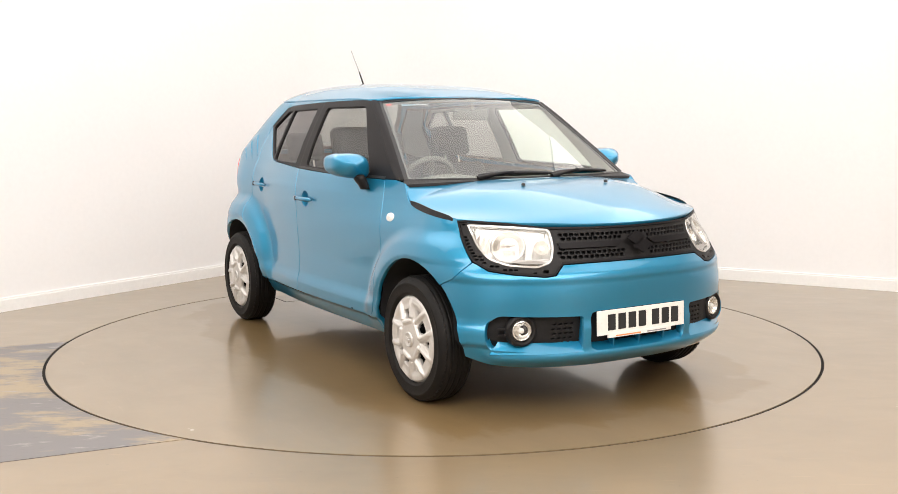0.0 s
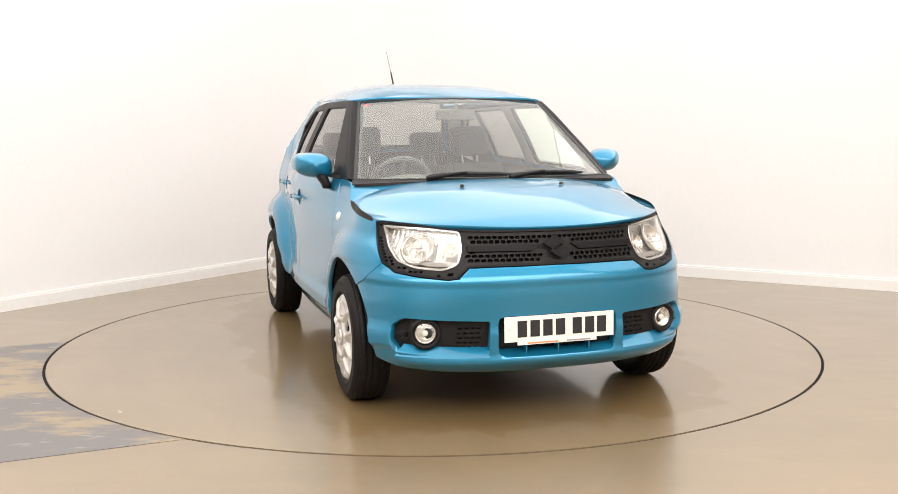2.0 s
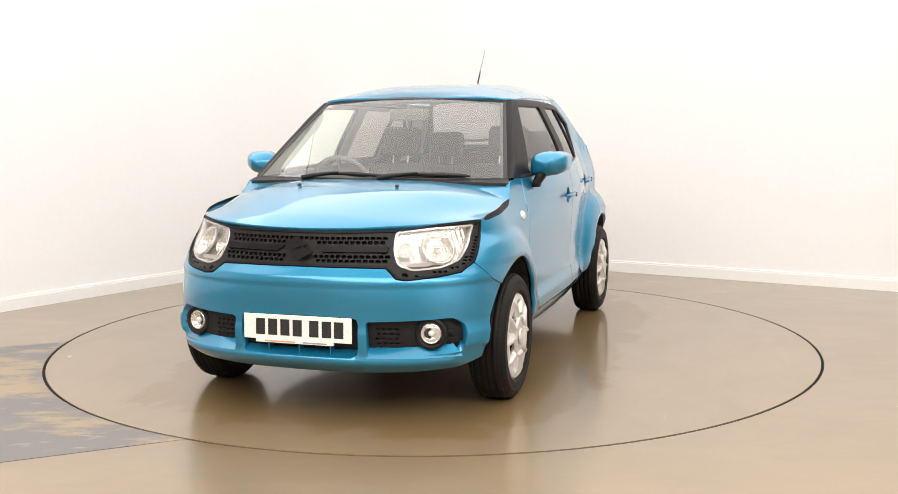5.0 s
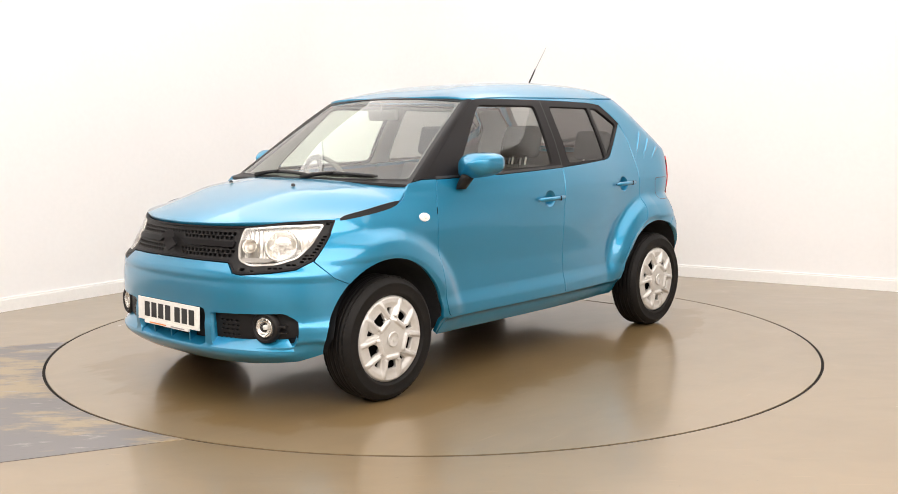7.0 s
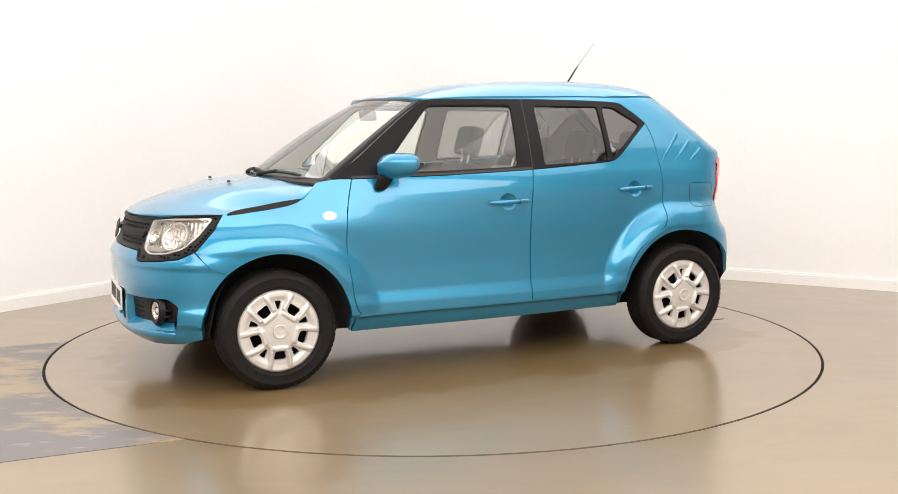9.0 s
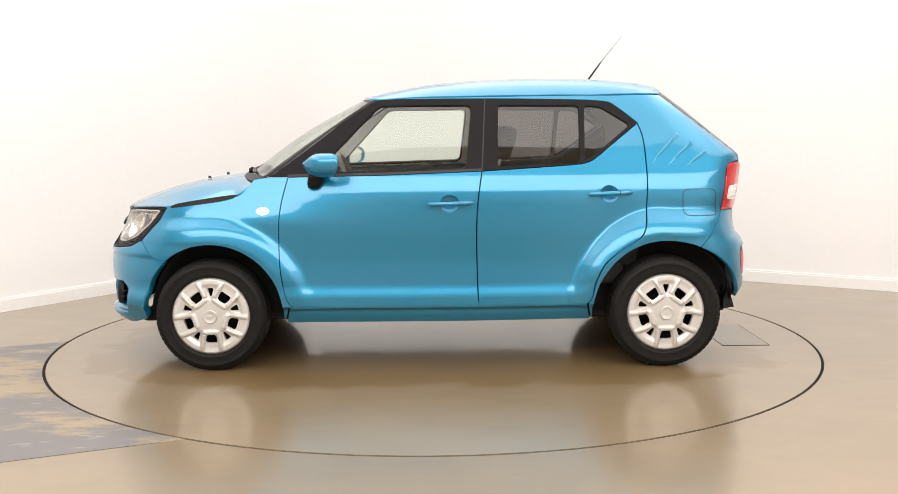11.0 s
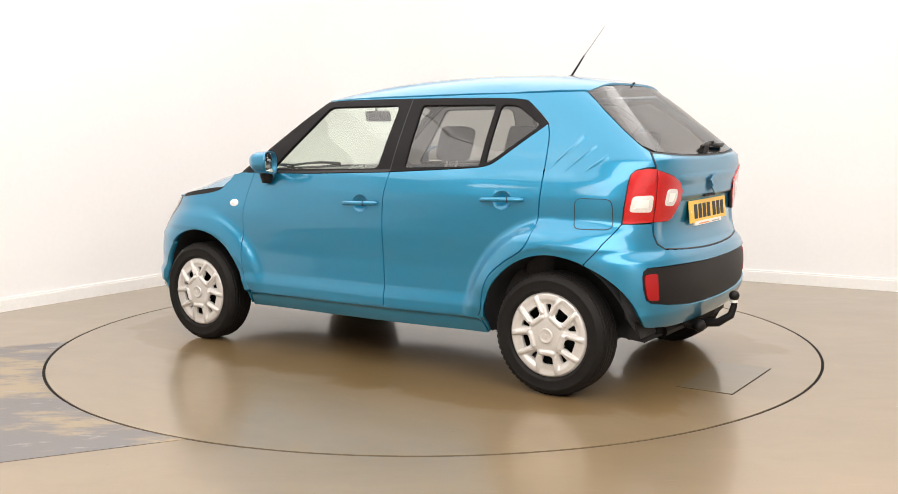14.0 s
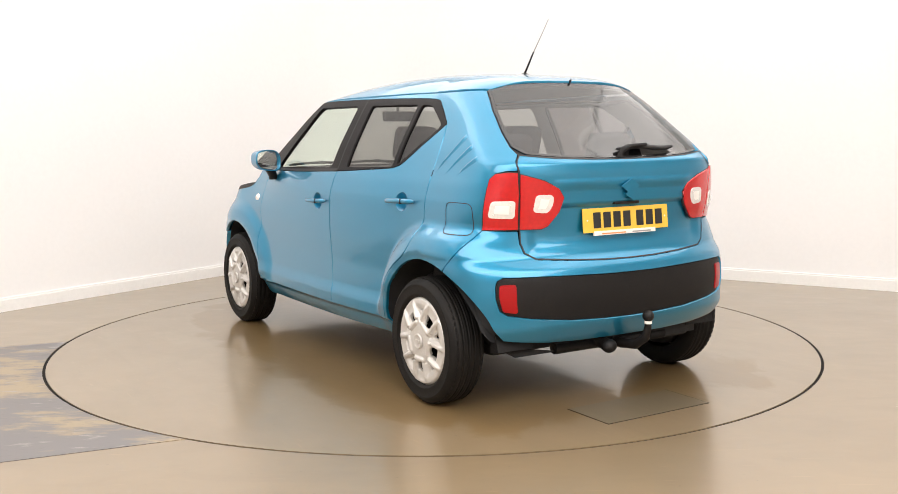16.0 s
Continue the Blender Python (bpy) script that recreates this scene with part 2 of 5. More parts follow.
def wall(name, a, b, label):
    """A wall with its face on the line a-b and its body outside."""
    d = (b - a).normalized()
    nrm = Vector((d.y, -d.x, 0))
    mid = (CORNER + P_B) / 2
    if (mid - a).dot(nrm) > 0:
        nrm = -nrm
    bm = bmesh.new()
    pts = [a - d * 0.15, b + d * 0.15, b + d * 0.15 + nrm * 0.15, a - d * 0.15 + nrm * 0.15]
    add_prism(bm, [(p.x, p.y) for p in pts], 0.0, CEILING)
    bmesh.ops.recalc_face_normals(bm, faces=bm.faces)
    tagged(part(name, bm, WALL_PAINT), label, "wall", kind="structure")
    bm = bmesh.new()
    t0, t1 = 0.0, 0.016
    pts = [a, b, b - nrm * t1, a - nrm * t1]
    add_prism(bm, [(p.x, p.y) for p in pts], 0.0, 0.085)
    pts = [a, b, b - nrm * 0.010, a - nrm * 0.010]
    add_prism(bm, [(p.x, p.y) for p in pts], 0.085, 0.10)
    bmesh.ops.recalc_face_normals(bm, faces=bm.faces)
    tagged(part("baseboard", bm, SKIRTING_PAINT), "plain white painted skirting board along the wall", "skirting", kind="structure")


wall("wall_west", CORNER, P_L, "smooth white painted studio wall")
wall("wall_east", P_R, CORNER, "smooth white painted studio wall")
wall("wall_south", P_L, P_B, "smooth white painted studio wall")
wall("wall_end", P_B, P_R, "smooth white painted studio wall")

# the two seen walls meet in a soft round corner
COVE_R = 0.9
inward = (ALONG_L + ALONG_R).normalized()
half_angle = math.acos(max(-1, min(1, ALONG_L.dot(ALONG_R)))) / 2
COVE_C = CORNER + inward * (COVE_R / math.sin(half_angle))
cove_run = COVE_R / math.tan(half_angle)
cove_a, cove_b = CORNER + ALONG_L * cove_run - COVE_C, CORNER + ALONG_R * cove_run - COVE_C
cove_span = cove_a.angle(cove_b)


def cove_line(inset, n=48):
    """Points along the round corner, set into the room by inset."""
    out = []
    for k in range(n + 1):
        t = k / n
        d = (cove_a * math.sin((1 - t) * cove_span) + cove_b * math.sin(t * cove_span)) / math.sin(cove_span)
        q = COVE_C + d.normalized() * (COVE_R - inset)
        out.append((q.x, q.y))
    return out


def cove(name, inset, z0, z1, mat, label, category):
    bm = bmesh.new()
    rows = [[bm.verts.new((x, y, z)) for x, y in cove_line(inset)] for z in (z0, z1)]
    back = [[bm.verts.new((x, y, z)) for x, y in cove_line(inset - 0.012)] for z in (z0, z1)]
    for r0, r1 in ((rows[0], rows[1]), (rows[1], back[1]), (back[0], rows[0])):
        for k in range(len(r0) - 1):
            bm.faces.new((r0[k], r0[k + 1], r1[k + 1], r1[k]))
    bmesh.ops.recalc_face_normals(bm, faces=bm.faces)
    tagged(part(name, bm, mat), label, category, kind="structure")


cove("wall_corner", 0.0, 0.0, CEILING, WALL_PAINT, "smooth white rounded corner between the studio walls", "wall")
cove("baseboard", 0.016, 0.0, 0.085, SKIRTING_PAINT, "plain white painted skirting board round the corner", "skirting")

TABLE_R = 2.2455
GAP = 0.016

bm = bmesh.new()
ring = [bm.verts.new(((TABLE_R + GAP) * math.cos(k * math.tau / 256), (TABLE_R + GAP) * math.sin(k * math.tau / 256), 0)) for k in range(256)]
low = [bm.verts.new((v.co.x, v.co.y, -0.06)) for v in ring]
far = [bm.verts.new((14 * math.cos(k * math.tau / 256), 14 * math.sin(k * math.tau / 256) - 1.5, 0)) for k in range(256)]
for k in range(256):
    j = (k + 1) % 256
    bm.faces.new((ring[k], far[k], far[j], ring[j]))
    bm.faces.new((ring[k], ring[j], low[j], low[k]))
FLOOR_OB = tagged(part("floor", bm, FLOOR_PAINT), "glossy beige painted concrete studio floor", "floor", kind="structure")
bm = bmesh.new()
add_prism(bm, [((TABLE_R + 0.1) * math.cos(k * math.tau / 128), (TABLE_R + 0.1) * math.sin(k * math.tau / 128)) for k in range(128)], -0.12, -0.06)
tagged(part("turntable_pit", bm, GAP_BLACK), "dark pit under the turntable", "pit", kind="structure")

# Black ring added just below floor level, so the open gap looks shaded.
bm = bmesh.new()
add_lathe(bm, [(TABLE_R + 0.001, -0.012), (TABLE_R + 0.001, -0.004), (TABLE_R + GAP - 0.0004, -0.0025), (TABLE_R + GAP - 0.0004, -0.012)], Matrix.Identity(4), 256)
bmesh.ops.recalc_face_normals(bm, faces=bm.faces)
tagged(part("trim", bm, GAP_BLACK), "thin black filler darkening the gap round the turntable", "seal", kind="structure")

bm = bmesh.new()
add_prism(bm, [(p.x, p.y) for p in (CORNER - (ALONG_L + ALONG_R) * 0.3, P_L + (ALONG_L - ALONG_R) * 0.3, P_B + (ALONG_L + ALONG_R) * 0.3, P_R + (ALONG_R - ALONG_L) * 0.3)], CEILING, CEILING + 0.12)
bmesh.ops.recalc_face_normals(bm, faces=bm.faces)
tagged(part("ceiling", bm, WALL_PAINT), "plain white studio ceiling", "ceiling", kind="structure")

# turntable
table = thing("turntable", "round beige painted vehicle turntable flush with the floor", "turntable")
bm = bmesh.new()
n = 256
top = [bm.verts.new((TABLE_R * math.cos(k * math.tau / n), TABLE_R * math.sin(k * math.tau / n), 0)) for k in range(n)]
bot = [bm.verts.new((v.co.x, v.co.y, -0.055)) for v in top]
bm.faces.new(top)
bm.faces.new(bot[::-1])
for k in range(n):
    bm.faces.new((top[k], bot[k], bot[(k + 1) % n], top[(k + 1) % n]))
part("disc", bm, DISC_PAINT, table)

bm = bmesh.new()
hx0, hx1, hy0, hy1 = -1.975, -1.700, -0.300, 0.310
add_box(bm, hx0, hx1, hy0, hy1, -0.01, 0.003, bevel=0.0015)
part("hatch_plate", bm, HATCH_PAINT, table, "flush painted access plate")
for x0, x1, y0, y1 in ((hx0 - 0.006, hx1 + 0.006, hy0 - 0.006, hy0 - 0.002), (hx0 - 0.006, hx1 + 0.006, hy1 + 0.002, hy1 + 0.006), (hx0 - 0.006, hx0 - 0.002, hy0 - 0.002, hy1 + 0.002)):
    bm = bmesh.new()
    add_box(bm, x0, x1, y0, y1, -0.01, 0.0012)
    part("hatch_joint", bm, GAP_BLACK, table)

# worn grey strip of floor beside the turntable
bm = bmesh.new()
a0, a1 = math.atan2(-0.032, -2.258), math.atan2(-2.017, -1.062)
if a0 > 0:
    a0 -= math.tau
a0, a1 = (a0 + math.tau) % math.tau, (a1 + math.tau) % math.tau
rim_pts = [((TABLE_R + GAP + 0.001) * math.cos(a0 + (a1 - a0) * k / 40), (TABLE_R + GAP + 0.001) * math.sin(a0 + (a1 - a0) * k / 40)) for k in range(41)]
far_pts = [(-1.062 - 4.2 * 0.926, -2.017 - 4.2 * 0.378), (-2.258 - 3.0 * 0.942, -0.032 - 3.0 * 0.337)]
add_prism(bm, rim_pts + far_pts, -0.02, 0.002)
bmesh.ops.recalc_face_normals(bm, faces=bm.faces)
tagged(part("floor_patch", bm, WORN_FLOOR), "worn grey and beige strip of bare floor", "floor", kind="structure")

# luminous ceiling panels, the added fill included: tray and rim round each lamp
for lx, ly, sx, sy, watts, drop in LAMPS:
    light = thing("ceiling_light", "large unseen white luminous ceiling panel with slim frame" if sx > 2 else "long narrow white ceiling strip light with slim frame", "ceiling light", "ceiling lights")
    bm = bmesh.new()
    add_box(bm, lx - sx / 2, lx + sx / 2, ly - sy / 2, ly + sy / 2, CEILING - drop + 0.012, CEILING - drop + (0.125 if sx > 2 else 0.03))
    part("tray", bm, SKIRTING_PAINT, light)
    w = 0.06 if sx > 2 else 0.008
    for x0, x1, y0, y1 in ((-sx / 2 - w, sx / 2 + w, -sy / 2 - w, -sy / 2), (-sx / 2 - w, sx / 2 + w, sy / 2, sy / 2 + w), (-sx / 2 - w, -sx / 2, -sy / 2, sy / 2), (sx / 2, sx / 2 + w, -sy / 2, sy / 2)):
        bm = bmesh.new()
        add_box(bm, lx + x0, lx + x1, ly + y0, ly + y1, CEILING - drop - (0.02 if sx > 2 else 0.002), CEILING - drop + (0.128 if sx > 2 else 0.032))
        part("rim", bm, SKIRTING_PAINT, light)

# ---- the car's outer surface: half plan contours, level by level ----


def table_fn(rows):
    """A smooth curve through (key, value) rows (monotone cubic)."""
    xs, ys = [r[0] for r in rows], [r[1] for r in rows]
    d = [(ys[i + 1] - ys[i]) / (xs[i + 1] - xs[i]) for i in range(len(xs) - 1)]
    m = [d[0]] + [0 if d[i - 1] * d[i] <= 0 else 2 * d[i - 1] * d[i] / (d[i - 1] + d[i]) for i in range(1, len(d))] + [d[-1]]

    def f(x):
        if x <= xs[0]:
            return ys[0] + m[0] * (x - xs[0])
        if x >= xs[-1]:
            return ys[-1] + m[-1] * (x - xs[-1])
        i = 0
        while x > xs[i + 1]:
            i += 1
        h = xs[i + 1] - xs[i]
        t = (x - xs[i]) / h
        return (ys[i] * (1 + 2 * t) * (1 - t) ** 2 + m[i] * h * t * (1 - t) ** 2 + ys[i + 1] * t * t * (3 - 2 * t) + m[i + 1] * h * t * t * (t - 1))
    return f


def step(a, b, x):
    t = min(1, max(0, (x - a) / (b - a)))
    return t * t * (3 - 2 * t)


half_width = table_fn([(0.20, 0.68), (0.235, 0.742), (0.30, 0.780), (0.325, 0.790), (0.345, 0.814), (0.385, 0.814), (0.46, 0.799), (0.56, 0.798), (0.66, 0.803), (0.76, 0.809), (0.90, 0.811),
                       (0.955, 0.807), (0.975, 0.802), (1.03, 0.786), (1.08, 0.765), (1.2, 0.715), (1.3, 0.665), (1.4, 0.612), (1.45, 0.582), (1.5, 0.545), (1.56, 0.49)])
front_x = table_fn([(0.18, 1.74), (0.225, 1.83), (0.26, 1.875), (0.30, 1.888), (0.36, 1.893), (0.48, 1.900), (0.60, 1.910), (0.64, 1.905), (0.70, 1.872), (0.78, 1.848), (0.86, 1.820), (0.95, 1.75)])
rear_x = table_fn([(0.20, -1.52), (0.25, -1.60), (0.31, -1.68), (0.36, -1.72), (0.42, -1.750), (0.55, -1.762), (0.62, -1.758), (0.665, -1.745), (0.69, -1.726), (0.72, -1.702), (0.80, -1.692), (0.93, -1.70),
                   (1.0, -1.706), (1.08, -1.712), (1.13, -1.705), (1.17, -1.660), (1.25, -1.568), (1.35, -1.450), (1.45, -1.335), (1.52, -1.250), (1.56, -1.19)])
nose_power = table_fn([(0.2, 2.75), (0.5, 2.7), (0.62, 2.5), (0.70, 2.2), (0.80, 2.0), (1.0, 2.0)])
tail_power = table_fn([(0.2, 3.2), (0.5, 3.2), (0.75, 3.0), (0.9, 3.6), (1.02, 4.0), (1.2, 5.0), (1.35, 5.0), (1.5, 4.0)])
WHEEL_X, WHEEL_Z, ARCH_R = 1.2175, 0.300, 0.383
XCF, LF, LR = 1.25, 1.1, 1.0
CAR_DX, CAR_DY = -0.0244, 0.0017


def flare(r):
    """Cross-section of a wheel arch flare: a sharp outer edge, then a soft dome to the lip."""
    t = (0.512 - r) / 0.115
    ramp = min(1, 0 if t < -0.24 else (t + 0.24) ** 2 / 0.96 if t < 0.24 else t)
    return 0.22 * (1 - step(0.455, 0.530, r)) + 0.78 * (ramp * (2.0 - ramp) * 0.5 + ramp * 0.5) - 0.06 * step(0.405, 0.375, r)


def side_w(x, z):
    """Half width of the flanks without the corners."""
    w = half_width(z)
    if x > 0:
        k = 0.020 + 0.055 * step(0.78, 0.98, z) + 0.03 * step(1.1, 1.3, z)
    else:
        k = 0.070
    t = min(0.42, max(0, abs(x) - 0.8))
    w -= k * (min(0.64, x * x) + 1.6 * t - 1.9 * t * t)
    # wheel arch flares
    dz = z - WHEEL_Z
    dx = abs(x - WHEEL_X)
    low = 0.15 + 0.85 * step(0.26, 0.56, z)
    rf = math.hypot(dx * 0.95, dz)
    w += 0.054 * flare(rf) * (low if rf > 0.3 else 1)
    dx = abs(x + WHEEL_X)
    rr = math.hypot(dx * (1.0 if x > -WHEEL_X else 0.55), dz * (0.935 + 0.03 * step(-1.1, -1.4, x)))
    w += 0.092 * flare(rr) * (low if x > -WHEEL_X else 1)
    return w


def rear_corner(z):
    return rear_x(z) + 0.45


def body(s, z):
    """The point of the left flank at wrap length s and height z: front middle at XCF + LF, rear middle at rear_corner - LR."""
    xr = rear_corner(z)
    if s > XCF:
        al = math.pi / 2 * (1 - (s - XCF) / LF)
        a, w = front_x(z) - XCF, side_w(XCF, z)
        c, q = math.cos(al), math.sin(al)
        k = nose_power(z)
        r = ((abs(c) / a) ** k + (abs(q) / w) ** k) ** (-1 / k)
        return Vector((XCF + r * c, r * q, z))
    if s < xr:
        al = math.pi / 2 * (1 - (xr - s) / LR)
        a, w = 0.45, side_w(xr, z)
        c, q = math.cos(al), math.sin(al)
        k = tail_power(z)
        r = ((abs(c) / a) ** k + (abs(q) / w) ** k) ** (-1 / k)
        return Vector((xr - r * c, r * q, z))
    return Vector((s, side_w(s, z), z))


def wrap_s(x, y, z):
    """The wrap length of the place (x, y) at height z."""
    if x > XCF:
        return XCF + LF * (1 - math.atan2(y, x - XCF) / (math.pi / 2))
    xr = rear_corner(z)
    if x < xr:
        return xr - LR * (1 - math.atan2(y, xr - x) / (math.pi / 2))
    return x


roof_mid = table_fn([(-1.36, 1.480), (-1.26, 1.518), (-1.1, 1.549), (-0.9, 1.566), (-0.6, 1.572), (-0.3, 1.565), (0.0, 1.544), (0.2, 1.515), (0.32, 1.490), (0.42, 1.463)])
rail_z = table_fn([(-1.34, 1.462), (-1.2, 1.472), (-0.95, 1.468), (-0.3, 1.462), (0.1, 1.458), (0.36, 1.443), (0.45, 1.43)])
bonnet_mid = table_fn([(0.8, 1.058), (0.95, 1.050), (1.1, 1.037), (1.325, 1.008), (1.45, 0.984), (1.6, 0.950), (1.72, 0.914), (1.79, 0.884), (1.83, 0.858), (1.86, 0.83)])


def roof(x, y):
    zr = rail_z(x)
    yr = wrap_y(x, zr) + 0.004
    u = min(1.15, abs(y) / yr)
    return Vector((x, y, zr + (roof_mid(x) - zr) * (1 - u ** 4.2)))


def wrap_y(x, z):
    """Half width at the place x, corners included."""
    if x > XCF:
        a, w = front_x(z) - XCF, side_w(XCF, z)
        t = min(1, (x - XCF) / a)
        k = nose_power(z)
        return w * (1 - t ** k) ** (1 / k)
    xr = rear_corner(z)
    if x < xr:
        t = min(1, (xr - x) / 0.45)
        k = tail_power(z)
        return side_w(xr, z) * (1 - t ** k) ** (1 / k)
    return side_w(x, z)


def bonnet_front(y):
    w = side_w(XCF, 0.865)
    return XCF + (front_x(0.852) - XCF) * max(0.02, 1 - (y / w) ** 2) ** 0.5


def bonnet(x, y):
    ye = 0.765 - 0.06 * max(0, x - 1.1) ** 1.5
    z = bonnet_mid(x) - (0.108 - 0.06 * step(1.10, 0.96, x)) * min(1.1, abs(y) / ye) ** 3.2
    # towards its front edge the bonnet rolls down to the grille line
    xf, x0 = bonnet_front(y), bonnet_front(0)
    d = xf - x
    zf = 0.853 + 0.026 * (y / 0.7) ** 2 + (bonnet_mid(x0 - d) - bonnet_mid(x0)) * (1 - 0.75 * min(1, (y / 0.72) ** 2))
    k = step(0.42, 0.06, d)
    return Vector((x, y, z * (1 - k) + zf * k))


def screen(u, v):
    """Windscreen: u across (-1..1), v up (0..1)."""
    base = Vector((1.10 - 0.165 * abs(u) ** 2.2, 0.690 * u, 1.036))
    top = Vector((0.425 - 0.06 * abs(u) ** 2.2, 0.535 * u, 1.458 - 0.022 * abs(u) ** 2.2))
    p = base.lerp(top, v)
    b = 0.030 * math.sin(math.pi * min(1, max(0, v))) * (1 - 0.85 * min(1, abs(u)) ** 2)
    return p + Vector((b * 0.5, 0, b * 0.85))


# ---- panels: flat outlines laid on a surface ----
from mathutils.geometry import delaunay_2d_cdt


def inside(p, poly):
    c, j = False, len(poly) - 1
    for i in range(len(poly)):
        if (poly[i][1] > p[1]) != (poly[j][1] > p[1]) and p[0] < (poly[j][0] - poly[i][0]) * (p[1] - poly[i][1]) / (poly[j][1] - poly[i][1]) + poly[i][0]:
            c = not c
        j = i
    return c


def area_of(poly):
    return sum(poly[i - 1][0] * poly[i][1] - poly[i][0] * poly[i - 1][1] for i in range(len(poly))) / 2


def resample(poly, gap):
    out = []
    for i in range(len(poly)):
        a, b = poly[i], poly[(i + 1) % len(poly)]
        n = max(1, int(math.dist(a, b) / gap + 0.5))
        out += [(a[0] + (b[0] - a[0]) * k / n, a[1] + (b[1] - a[1]) * k / n) for k in range(n)]
    return out


def soften(poly, radius, n=4):
    """Round the corners of an outline."""
    out = []
    for i in range(len(poly)):
        p0, p, p1 = Vector(poly[i - 1]), Vector(poly[i]), Vector(poly[(i + 1) % len(poly)])
        r0, r1 = min(radius, (p0 - p).length * 0.45), min(radius, (p1 - p).length * 0.45)
        a, b = p + (p0 - p).normalized() * r0, p + (p1 - p).normalized() * r1
        for k in range(n + 1):
            t = k / n
            q = a * (1 - t) ** 2 + p * 2 * t * (1 - t) + b * t * t
            out.append((q.x, q.y))
    return out


def shrink(poly, d):
    """Move an outline inwards by d (negative: outwards)."""
    sg = 1 if area_of(poly) > 0 else -1
    out = []
    for i in range(len(poly)):
        p0, p, p1 = Vector(poly[i - 1]), Vector(poly[i]), Vector(poly[(i + 1) % len(poly)])
        e0, e1 = (p - p0).normalized(), (p1 - p).normalized()
        n0, n1 = Vector((-e0.y, e0.x)) * sg, Vector((-e1.y, e1.x)) * sg
        nn = n0 + n1
        if nn.length < 1e-4:
            nn = n0
        nn.normalize()
        q = p + nn * d / max(0.4, nn.dot(n0))
        out.append((q.x, q.y))
    return out


def smooth_line(pts, n=6):
    """A Catmull-Rom line through points."""
    out = []
    for i in range(len(pts) - 1):
        p0, p1, p2, p3 = pts[max(i - 1, 0)], pts[i], pts[i + 1], pts[min(i + 2, len(pts) - 1)]
        for k in range(n):
            t = k / n
            out.append(tuple(0.5 * (2 * b + (c - a) * t + (2 * a - 5 * b + 4 * c - d) * t * t + (3 * b - a - 3 * c + d) * t ** 3) for a, b, c, d in zip(p0, p1, p2, p3)))
    return out + [tuple(pts[-1])]


def arc(cx, cz, r, a0, a1, n=24):
    return [(cx + r * math.cos(radians(a0 + (a1 - a0) * k / n)), cz + r * math.sin(radians(a0 + (a1 - a0) * k / n))) for k in range(n + 1)]


def surface_normal(f, u, v):
    e = 0.0015
    n = (f(u + e, v) - f(u - e, v)).cross(f(u, v + e) - f(u, v - e))
    return n.normalized() if n.length > 1e-12 else Vector((0, 0, 1))


